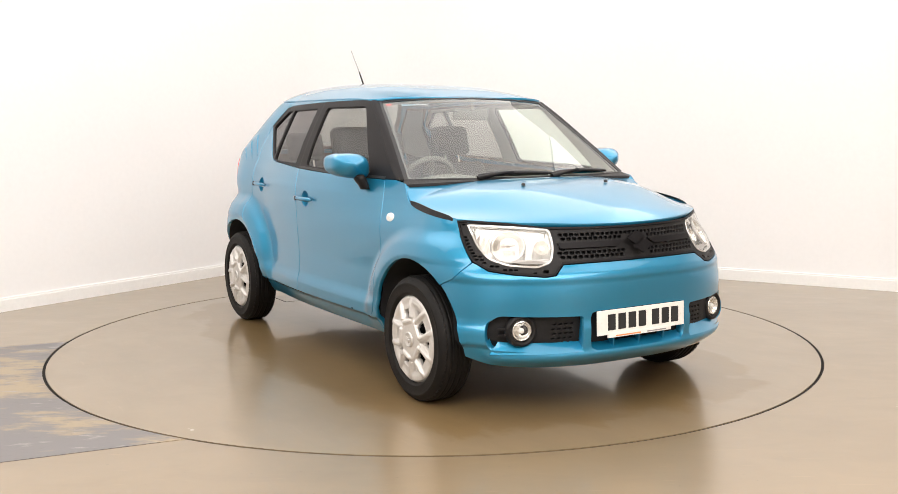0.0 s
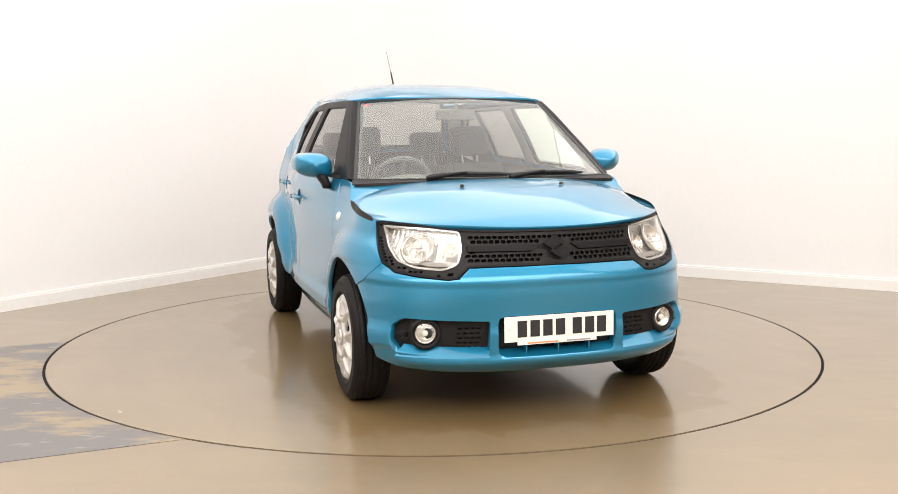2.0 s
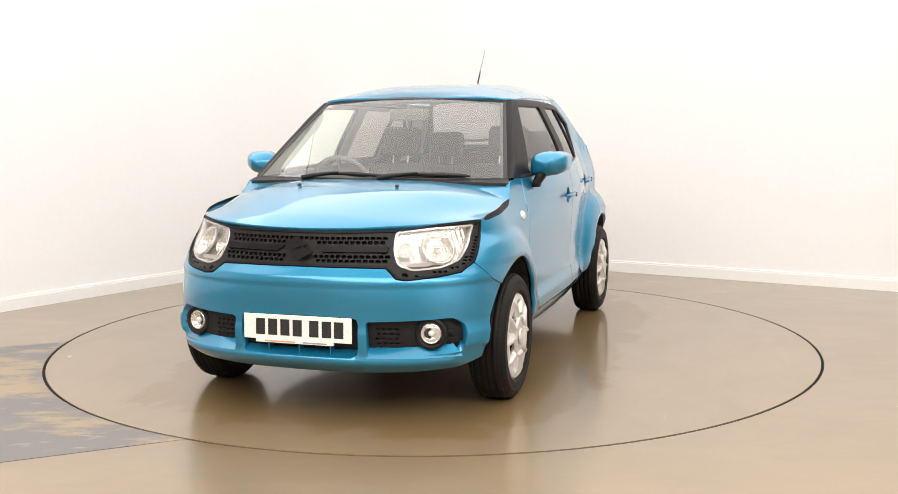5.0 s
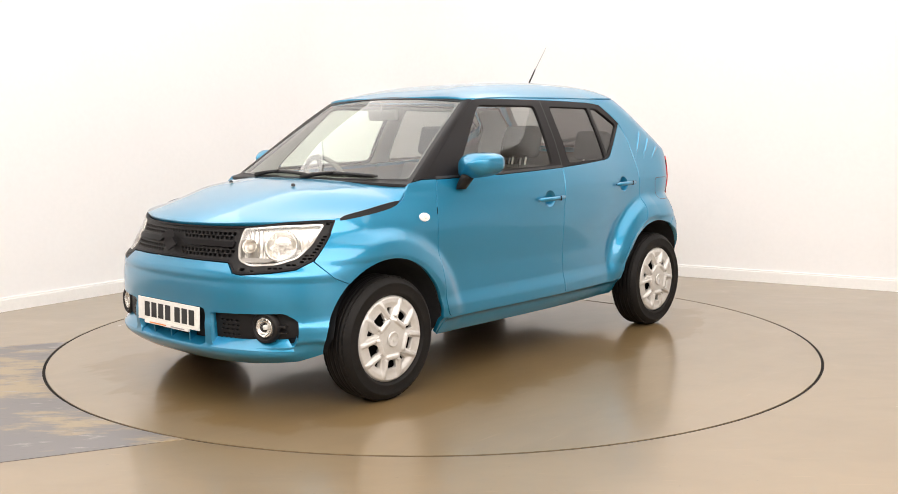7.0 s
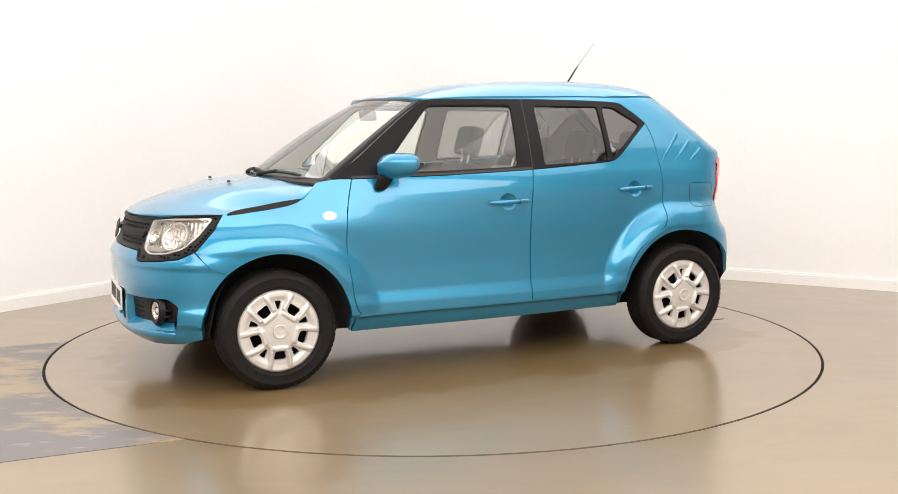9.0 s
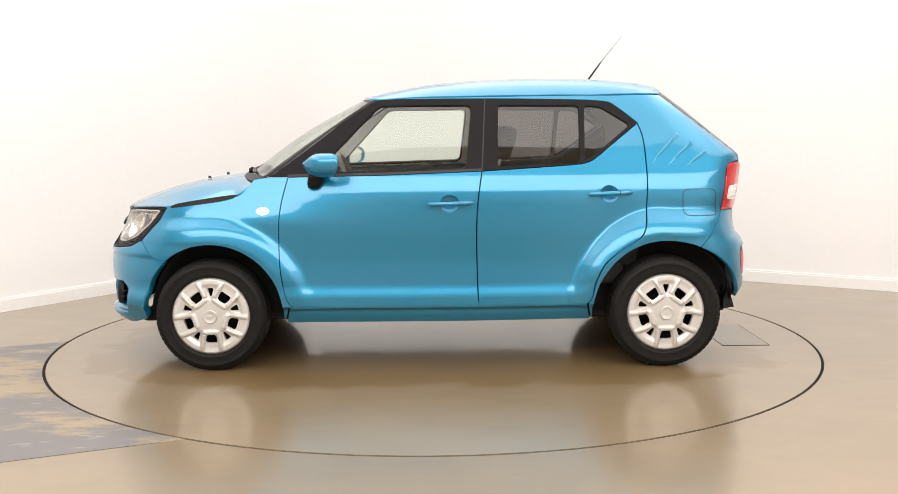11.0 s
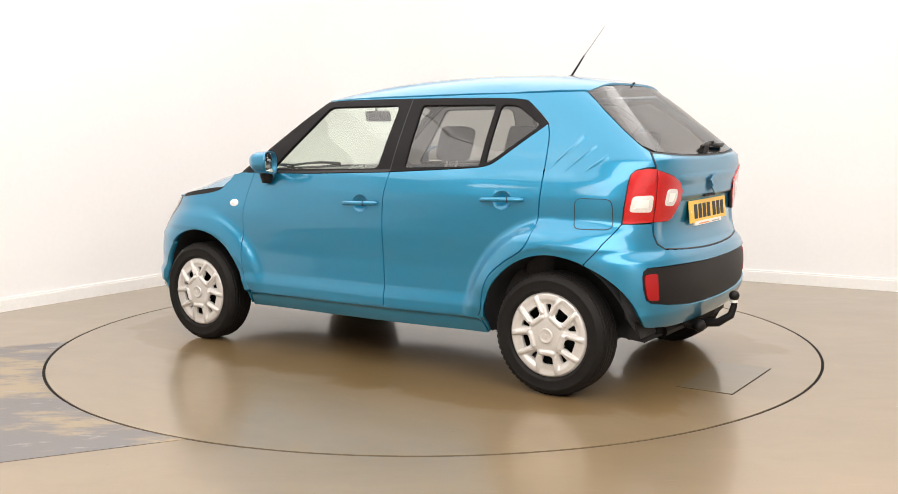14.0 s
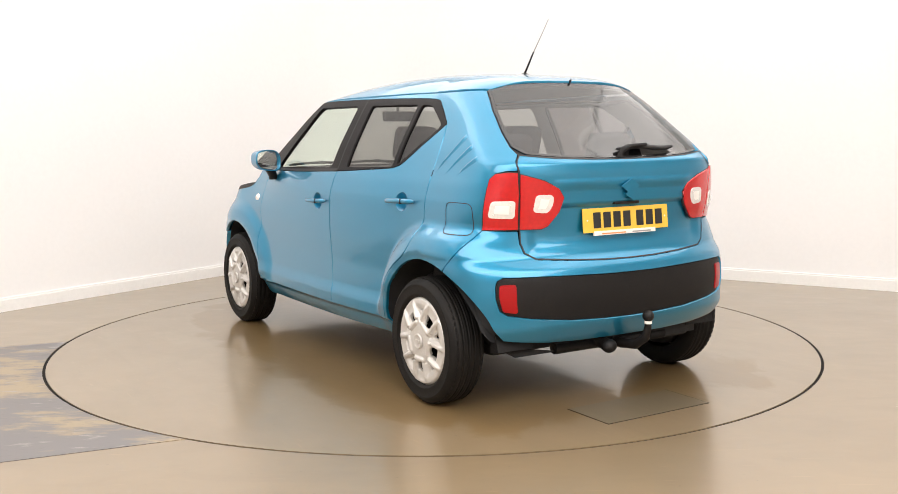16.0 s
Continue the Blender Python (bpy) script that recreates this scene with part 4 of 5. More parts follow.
HEAD = soften([(wrap_s(x, y, z), z) for x, y, z in ((1.735, 0.415, 0.846), (1.745, 0.405, 0.825), (1.774, 0.408, 0.765), (1.797, 0.435, 0.703), (1.783, 0.50, 0.681), (1.714, 0.609, 0.688), (1.645, 0.672, 0.715), (1.577, 0.70, 0.776), (1.500, 0.697, 0.862), (1.64, 0.56, 0.857))], 0.02)
HEAD_R = [(2 * CENTRE_F - s, z) for s, z in HEAD]


def hexagon(s, z, w, h):
    return [(s - w, z), (s - w * 0.76, z - h), (s + w * 0.76, z - h), (s + w, z), (s + w * 0.76, z + h), (s - w * 0.76, z + h)]


cells = []
full_bezel = across_nose(BEZEL)
safe = shrink(resample(full_bezel, 0.05), 0.009)
head_zone, head_zone_r = shrink(HEAD, -0.012), shrink(HEAD_R, -0.012)
PITCH = 0.0290
for j, z in enumerate((0.668, 0.686, 0.704, 0.722, 0.740, 0.758, 0.777, 0.799, 0.817, 0.835, 0.853)):
    for i in range(-34, 35):
        s = CENTRE_F + (i + 0.5 * (j % 2)) * PITCH
        dist = abs(s - CENTRE_F)
        if dist < 0.40 and 0.745 < z < 0.790:
            continue
        if dist < 0.080 and 0.71 < z < 0.812:
            continue
        if dist > 0.50:
            continue
        h = hexagon(s, z, 0.0128, 0.0072)
        if all(inside(p, safe) and not inside(p, head_zone) and not inside(p, head_zone_r) for p in h):
            cells.append(h)
# finer slots round the outer side of the lamps
safe_fine = shrink(resample(full_bezel, 0.05), 0.0075)
fine, fine_r = shrink(HEAD, -0.0055), shrink(HEAD_R, -0.0055)
for j in range(18):
    z = 0.662 + 0.0132 * j
    for i in range(-46, 47):
        s = CENTRE_F + (i + 0.5 * (j % 2)) * 0.0215
        if abs(s - CENTRE_F) < 0.52:
            continue
        h = hexagon(s, z, 0.0088, 0.0044)
        if all(inside(p, safe_fine) and not inside(p, fine) and not inside(p, fine_r) for p in h):
            cells.append(h)
panel("grille", full_bezel, wrap, BLACK_TRIM, core, holes=cells + [HEAD, HEAD_R], grid=0.03, lip=0.014, gap=0.002, lift=-0.006, label="black honeycomb grille surround")
panel("grille_backing", full_bezel, wrap, DARK, core, holes=[shrink(HEAD, -0.004), shrink(HEAD_R, -0.004)], grid=0.05, lip=0, gap=0.004, lift=-0.03)
panel("grille_rim", full_bezel, wrap, PILLAR_BLACK, core, holes=[shrink(resample(full_bezel, 0.05), 0.009)], grid=0.03, lip=0.01, gap=0.001, lift=0.001)
for sg in (1, -1):
    panel("grille_bar", nose([(0.070, 0.784), (0.388, 0.780), (0.388, 0.757), (0.11, 0.758)]), wrap, PILLAR_BLACK, core, mirror=sg < 0, grid=0.03, lip=0.012, lift=0.006)


def badge(name, m, size, mat, parent):
    """A plain raised lozenge emblem."""
    bm = bmesh.new()
    a = size
    for dx, dy in ((-0.12 * a, 0.16 * a), (0.12 * a, -0.16 * a)):
        add_prism(bm, [(-0.50 * a + dx, 0.0 + dy), (-0.02 * a + dx, -0.30 * a + dy), (0.50 * a + dx, 0.0 + dy), (0.02 * a + dx, 0.30 * a + dy)], 0, 0.006, m)
    bmesh.ops.recalc_face_normals(bm, faces=bm.faces)
    bmesh.ops.bevel(bm, geom=list(bm.edges), offset=0.0015, segments=2, affect="EDGES")
    return part(name, bm, mat, parent)


def on_nose(y, z, out):
    s = fy(abs(y), z)
    p, n = body(s, z), surface_normal(body, s, z)
    if n.x < 0:
        n = -n
    if y < 0:
        p.y, n.y = -p.y, -n.y
    return p + n * out, n


def frame_at(p, n):
    """A pose with its z axis along n and its y axis as upright as can be."""
    zx = n.normalized()
    xx = Vector((0, 0, 1)).cross(zx).normalized()
    yy = zx.cross(xx)
    m = Matrix((xx, yy, zx)).transposed().to_4x4()
    m.translation = p
    return m


p, n = on_nose(0.0, 0.768, 0.018)
badge("grille_emblem", frame_at(p, n), 0.115, PILLAR_BLACK, core)

for sg in (1, -1):
    head = new("headlamp")
    head.parent = core
    tagged(head, "clear halogen headlamp with bright reflectors")
    panel("reflector_bowl", HEAD, wrap, LAMP_SILVER, head, mirror=sg < 0, grid=0.012, lip=0, lift=-0.030,
          bulge=lambda s, z: 0.0011 * math.sin(s * 260) - 0.010 * step(0.70, 0.76, z))
    panel("headlamp_rim", HEAD, wrap, HEAD_RIM, head, holes=[shrink(HEAD, 0.007)], mirror=sg < 0, grid=0.02, lip=0.04, lift=-0.003)
    ln = panel("lens", shrink(HEAD, 0.002), wrap, GLASS_LENS, head, mirror=sg < 0, grid=0.03, lip=0, lift=0.002)
    ln.visible_shadow = False
    # main bowl, bulb cap, indicator bowl
    for (y, z, r, depth) in ((0.585, 0.774, 0.074, 0.040), (0.458, 0.768, 0.036, 0.018)):
        p, n = on_nose(y * sg, z, -0.014)
        bm = bmesh.new()
        add_lathe(bm, [(r, 0.004), (r * 0.96, 0.006), (r * 0.9, -0.002), (r * 0.7, -depth * 0.6), (r * 0.35, -depth * 0.95), (0.012, -depth)], frame_at(p, n), 32)
        part("bowl", bm, BOWL_SILVER, head, smooth=True)
        if r < 0.05:
            bm = bmesh.new()
            add_lathe(bm, [(0.011, -depth), (0.012, -0.008), (0.008, -0.001), (0.0005, 0.001)], frame_at(p, n), 16)
            part("bulb", bm, AMBER, head, smooth=True)
            continue
        bm = bmesh.new()
        add_lathe(bm, [(r * 0.985, 0.002), (r * 1.0, 0.0085), (r * 1.035, 0.0085), (r * 1.05, 0.000)], frame_at(p, n), 36)
        part("bowl_rim", bm, HEAD_RIM, head, smooth=True)
        bm = bmesh.new()
        add_lathe(bm, [(r * 1.05, 0.000), (r * 1.055, 0.003), (r * 1.07, 0.003), (r * 1.075, -0.004)], frame_at(p, n), 36)
        part("bowl_groove", bm, LAMP_GREY, head, smooth=True)
        bm = bmesh.new()
        add_lathe(bm, [(0.011, -depth), (0.012, -0.008), (0.008, -0.001), (0.0005, 0.001)], frame_at(p, n), 16)
        part("bulb", bm, WHITE_LAMP, head, smooth=True)
    panel("lower_slot", nose([(0.435, 0.708), (0.45, 0.720), (0.56, 0.718), (0.60, 0.712), (0.55, 0.701), (0.45, 0.700)]), wrap, LAMP_GREY, head, mirror=sg < 0, grid=0.03, lip=0.004, lift=-0.012)
    p, n = on_nose(0.585 * sg, 0.776, -0.006)
    bm = bmesh.new()
    add_box(bm, -0.030, 0.030, -0.006, 0.006, -0.004, 0.004, frame_at(p, n), 0.002)
    part("bulb_shade", bm, LAMP_SILVER, head)

# front bumper with three openings
f_top = nose([(0, 0.694), (0.285, 0.692), (0.392, 0.689), (0.423, 0.665), (0.443, 0.647), (0.487, 0.641)]) + [(wrap_s(x, y, z), z) for x, y, z in ((1.742, 0.60, 0.652), (1.667, 0.683, 0.665), (1.60, 0.724, 0.700))]
f_side = [(1.490, 0.622)] + front_arch(54, -4, 18)
f_low = nose([(0.675, 0.247), (0.5, 0.232), (0.25, 0.224), (0, 0.222)])
POCKET = soften(nose([(0.316, 0.462), (0.318, 0.312), (0.50, 0.312), (0.695, 0.320), (0.720, 0.37), (0.715, 0.440), (0.67, 0.474), (0.50, 0.468)]), 0.016)
POCKET_R = [(2 * CENTRE_F - s, z) for s, z in POCKET]
MOUTH = across_nose(nose([(0, 0.302), (0.25, 0.304), (0.274, 0.315), (0.281, 0.35), (0.282, 0.45), (0.276, 0.472), (0.25, 0.480), (0, 0.482)]))
panel("front_bumper", across_nose(f_top + f_side + f_low), wrap, PAINT, core, holes=[POCKET, POCKET_R, MOUTH], gap=0.0009, lip=0.045, grid=0.020,
      bulge=lambda s, z: 0.014 * step(0.316, 0.298, z) * step(0.245, 0.29, z) * step(1.60, 1.70, min(s, 2 * CENTRE_F - s)) - 0.007 * step(0.635, 0.61, z) * step(0.40, 0.44, z))


def ledge(y0, y1, z0, z1):
    """A sill that slopes from an opening's lower edge up to its back."""
    def f(u, v):
        y = y0 + (y1 - y0) * u
        a, b = on_nose(y, z0, 0.012)[0], on_nose(y * (1 if abs(y) < 0.29 else 0.985), z1, -0.045)[0]
        return a.lerp(b, v)
    return f


for y0, y1, z0, z1 in ((0.318, 0.690, 0.306, 0.343), (-0.690, -0.318, 0.306, 0.343), (-0.276, 0.276, 0.298, 0.326)):
    panel("bumper_ledge", [(0, 0), (1, 0), (1, 1), (0, 1)], ledge(y0, y1, z0, z1), PAINT, core, grid=0.12, lip=0, outward=Vector((0.3, 0, 1)))
# pocket backs with fog lamps and slotted grilles
slots = []
for j in range(5):
    for i in range(4):
        y, z = 0.352 + 0.028 * i + 0.006 * (j % 2), 0.335 + j * 0.022
        slots.append(nose([(y, z), (y, z + 0.009), (y + 0.019, z + 0.009), (y + 0.019, z)]))
for sg in (1, -1):
    unit = new("fog_lamp_unit")
    unit.parent = core
    tagged(unit, "black bumper pocket with round fog lamp")
    panel("pocket_back", shrink(POCKET, -0.012), wrap, BLACK_TRIM, unit, mirror=sg < 0, holes=slots, grid=0.03, lip=0.008, lift=-0.040)
    panel("pocket_lining", shrink(POCKET, -0.012), wrap, DARK, unit, mirror=sg < 0, grid=0.05, lip=0, lift=-0.056)
    p, n = on_nose(0.588 * sg, 0.408, -0.018)
    n = (n + Vector((1.2, 0, 0))).normalized()
    m = frame_at(p, n)
    bm = bmesh.new()
    add_lathe(bm, [(0.074, -0.03), (0.070, -0.005), (0.062, 0.001), (0.056, 0.0), (0.050, -0.008), (0.046, -0.02)], m, 32)
    part("fog_surround", bm, BLACK_TRIM, unit, smooth=True)
    bm = bmesh.new()
    add_lathe(bm, [(0.047, -0.012), (0.044, -0.004), (0.040, -0.003), (0.037, -0.010), (0.025, -0.022), (0.010, -0.025), (0.0005, -0.025)], m, 32)
    part("fog_reflector", bm, BOWL_SILVER, unit, smooth=True)
    bm = bmesh.new()
    add_lathe(bm, [(0.012, -0.024), (0.012, -0.010), (0.0005, -0.008)], m, 16)
    part("fog_bulb", bm, WHITE_LAMP, unit, smooth=True)
    bm = bmesh.new()
    add_lathe(bm, [(0.043, -0.004), (0.03, 0.003), (0.015, 0.006), (0.0005, 0.007)], m, 32)
    part("fog_lens", bm, GLASS_LENS, unit, smooth=True).visible_shadow = False
    for k in range(2):
        bm = bmesh.new()
        q, n2 = on_nose(0.665 * sg, 0.385 + 0.032 * k, -0.022)
        add_box(bm, -0.018, 0.018, -0.004, 0.004, -0.02, 0.012, frame_at(q, n2), 0.002)
        part("pocket_fin", bm, BLACK_TRIM, unit)
panel("mouth_back", shrink(MOUTH, -0.012), wrap, DARK, core, grid=0.05, lip=0, lift=-0.055)
for y in (-0.15, 0.0, 0.15):
    bm = bmesh.new()
    q, n = on_nose(y, 0.335, -0.02)
    add_box(bm, -0.003, 0.003, -0.035, 0.035, -0.03, 0.01, frame_at(q, n), 0.001)
    part("mouth_rib", bm, PAINT, core)

# wheel arch liners and dark inner shell
for sx in (WHEEL_X, -WHEEL_X):
    for sg in (1, -1):
        bm = bmesh.new()
        prof = arc(sx, WHEEL_Z, ARCH_R + 0.004, -6, 186, 28) if sx < 0 else [(x + 0.004 * (x - sx) / ARCH_R, z + 0.006) for x, z in front_arch(-6, 186, 28)]
        out, inn, wal = [], [], []
        for x, z in prof:
            yy = wrap_y(min(1.72, max(-1.66, x)), max(0.25, z)) - (0.030 if sx > 0 else 0.016)
            out.append(bm.verts.new((x, yy * sg, z)))
            inn.append(bm.verts.new((x, 0.56 * sg, z)))
        for i in range(len(prof) - 1):
            bm.faces.new((out[i], out[i + 1], inn[i + 1], inn[i]))
        c = bm.verts.new((sx, 0.56 * sg, WHEEL_Z))
        for i in range(len(prof) - 1):
            bm.faces.new((inn[i], inn[i + 1], c))
        part("arch_liner", bm, DARK, core, smooth=True)

lo_shell = [(1.60, 0.27), (1.62, 0.60), (1.56, 0.70), (1.40, 0.86), (1.1, 0.90), (0.90, 1.0), (-0.75, 1.05), (-1.10, 1.25), (-1.09, 1.33), (-1.0, 1.405), (-0.95, 1.44), (-1.24, 1.455), (-1.30, 1.40), (-1.42, 1.30), (-1.50, 1.10), (-1.50, 0.60), (-1.56, 0.30)] \
    + arc(-WHEEL_X, WHEEL_Z, ARCH_R + 0.03, 180, 0, 16) + [(-0.80, 0.25), (0.80, 0.25)] + arc(WHEEL_X, WHEEL_Z, ARCH_R + 0.03, 180, 0, 16)
pair("inner_shell", lo_shell, body, DARK, core, lift=-0.03, lip=0, grid=0.06)
pair("tail_inner", [(s, z) for s, z in across_tail(tail([(0, 1.14), (0.52, 1.155), (0.64, 0.95), (0.70, 0.70), (0.72, 0.36), (0, 0.33)]))], wrap, DARK, core, lift=-0.062, lip=0, grid=0.035)
bm = bmesh.new()
add_box(bm, -1.40, 1.66, -0.55, 0.55, 0.225, 0.29, bevel=0.02)
add_box(bm, -0.79, 0.79, -0.69, 0.69, 0.262, 0.31, bevel=0.02)
part("underbody", bm, DARK, core)

for sg in (1, -1):
    bm = bmesh.new()
    pts = [(-1.590, 0.42), (-1.610, 0.36), (-1.628, 0.300), (-1.565, 0.290), (-1.570, 0.34)]
    m = Matrix(((1, 0, 0, 0), (0, 0, sg, 0.48 * sg), (0, 1, 0, 0), (0, 0, 0, 1)))
    add_prism(bm, pts, 0, 0.19, m)
    bmesh.ops.recalc_face_normals(bm, faces=bm.faces)
    part("mud_flap", bm, BLACK_TRIM, core)

# wheels
R_T = 0.300


def build_wheel():
    wheel = new("wheel")
    wheel.parent = car
    bm = bmesh.new()
    # axis along local z, outer face towards +z
    prof = [(0.205, 0.020), (0.212, 0.033), (0.219, 0.0375), (0.222, 0.0395), (0.226, 0.0385), (0.245, 0.0415), (0.262, 0.040), (0.265, 0.0415), (0.269, 0.0385), (0.281, 0.031), (0.289, 0.021), (0.2945, 0.011)]
    for g in (-0.006, -0.035, -0.064, -0.093):
        prof += [(0.2980, g + 0.012), (0.2998, g + 0.005), (0.2998, g - 0.006), (0.2935, g - 0.008), (0.2935, g - 0.013), (0.2998, g - 0.015)]
    prof += [(0.2960, -0.114), (0.287, -0.128), (0.262, -0.136), (0.23, -0.136), (0.205, -0.122)]
    add_lathe(bm, prof, Matrix.Identity(4), 72)
    part("tyre", bm, RUBBER, wheel, smooth=True)
    bm = bmesh.new()
    for k in range(64):
        for z0, z1 in ((0.004, 0.016), (-0.118, -0.106)):
            m = Matrix.Rotation(k * math.tau / 64, 4, "Z") @ Matrix.Translation((0.2945, 0, 0))
            add_box(bm, -0.006, 0.0015, -0.0095, 0.0095, z0, z1, m)
    tagged(part("tread_block", bm, RUBBER, wheel), "black shoulder tread blocks of the tyre", kind="stuff")
    bm = bmesh.new()
    add_lathe(bm, [(0.206, 0.022), (0.200, 0.012), (0.196, -0.02), (0.190, -0.10), (0.180, -0.15), (0.06, -0.10), (0.0005, -0.10)], Matrix.Identity(4), 48)
    part("steel_rim", bm, DARK, wheel, "black steel rim behind the cover", smooth=True)

    # wheel cover: five U-shaped petals, each with a window, and slots between them
    def dome(u, v):
        r = math.hypot(u, v)
        h = 0.044 - 0.28 * r * r - 0.014 * step(0.195, 0.213, r)
        a = (math.degrees(math.atan2(v, u)) - 90 + 36) % 72 - 36
        rad, lat = r * math.cos(radians(a)), abs(r * math.sin(radians(a)))
        arm = 0.043 + 0.11 * max(0, rad - 0.10)
        u_dist = abs(lat - arm) if rad > 0.098 else math.hypot(max(0, lat - 0.030), (rad - 0.085))
        ridge = math.exp(-(u_dist / 0.0115) ** 4)
        if r > 0.06:
            h += 0.011 * ridge * step(0.062, 0.074, r) * step(0.212, 0.165, r)
            h -= 0.013 * step(arm + 0.006, arm + 0.014, lat) * step(0.085, 0.10, r) * step(0.180, 0.150, r)
            h -= 0.006 * step(arm - 0.006, arm - 0.014, lat) * step(0.100, 0.112, rad) * step(0.200, 0.165, r)
        h += 0.001 * step(0.080, 0.070, r)
        return Vector((u, v, h))

    holes = []
    for k in range(5):
        a = radians(90 + 72 * k)
        c, s = math.cos(a), math.sin(a)
        loc = soften([(0.099, -0.025), (0.099, 0.025), (0.147, 0.033), (0.147, -0.033)], 0.013)
        holes.append([(x * c - y * s, x * s + y * c) for x, y in loc])
        a = radians(90 + 36 + 72 * k)
        c, s = math.cos(a), math.sin(a)
        loc = soften([(0.108, -0.006), (0.108, 0.006), (0.146, 0.017), (0.152, 0.014), (0.152, -0.014), (0.146, -0.017)], 0.004)
        holes.append([(x * c - y * s, x * s + y * c) for x, y in loc])
    rim = [(0.2125 * math.cos(k * math.tau / 72), 0.2125 * math.sin(k * math.tau / 72)) for k in range(72)]
    cover = panel("wheel_cover", rim, dome, SILVER, wheel, holes=holes, grid=0.0052, lip=0.02, label="silver five-petal plastic wheel cover")
    bm = bmesh.new()
    add_lathe(bm, [(0.037, 0.0465), (0.036, 0.053), (0.033, 0.0555), (0.030, 0.0535), (0.0005, 0.0545)], Matrix.Identity(4), 36)
    part("centre_cap", bm, SILVER, wheel, smooth=True)
    badge("cap_emblem", Matrix.Translation((0, 0, 0.0515)), 0.034, SILVER, wheel)
    bm = bmesh.new()
    add_tube(bm, [(0.137, 0.0, 0.033), (0.137, 0.0, 0.012)], 0.004, 8)
    part("valve", bm, INK, wheel)
    return wheel


first = build_wheel()
M_CAR = Matrix.Translation((CAR_DX, CAR_DY, 0))
spin = {(1, 1): 36, (-1, 1): 36.0, (1, -1): 16, (-1, -1): 30}
for (ax, sg), turn in spin.items():
    # local z goes outwards, local y is turned round the axle
    base = Matrix(((1 if sg < 0 else -1, 0, 0, ax * WHEEL_X), (0, 0, sg, 0.791 * sg), (0, 1, 0, R_T), (0, 0, 0, 1)))
    m = M_CAR @ base @ Matrix.Rotation(radians(turn), 4, "Z")
    w = first if (ax, sg) == (1, 1) else copy_thing(first, m)
    if w is first:
        w.matrix_basis = m
for x in (WHEEL_X, -WHEEL_X):
    bm = bmesh.new()
    add_tube(bm, [(x, -0.66, R_T), (x, 0.66, R_T)], 0.035, 12)
    part("axle", bm, DARK, core)
bm = bmesh.new()
add_tube(bm, [(-1.217, -0.5, 0.25), (-1.15, -0.1, 0.23), (-1.15, 0.1, 0.23), (-1.217, 0.5, 0.25)], 0.03, 10)
part("rear_beam", bm, DARK, core)
bm = bmesh.new()
add_box(bm, -1.62, -1.25, -0.52, -0.18, 0.245, 0.36, bevel=0.04)
part("silencer", bm, DARK, core)


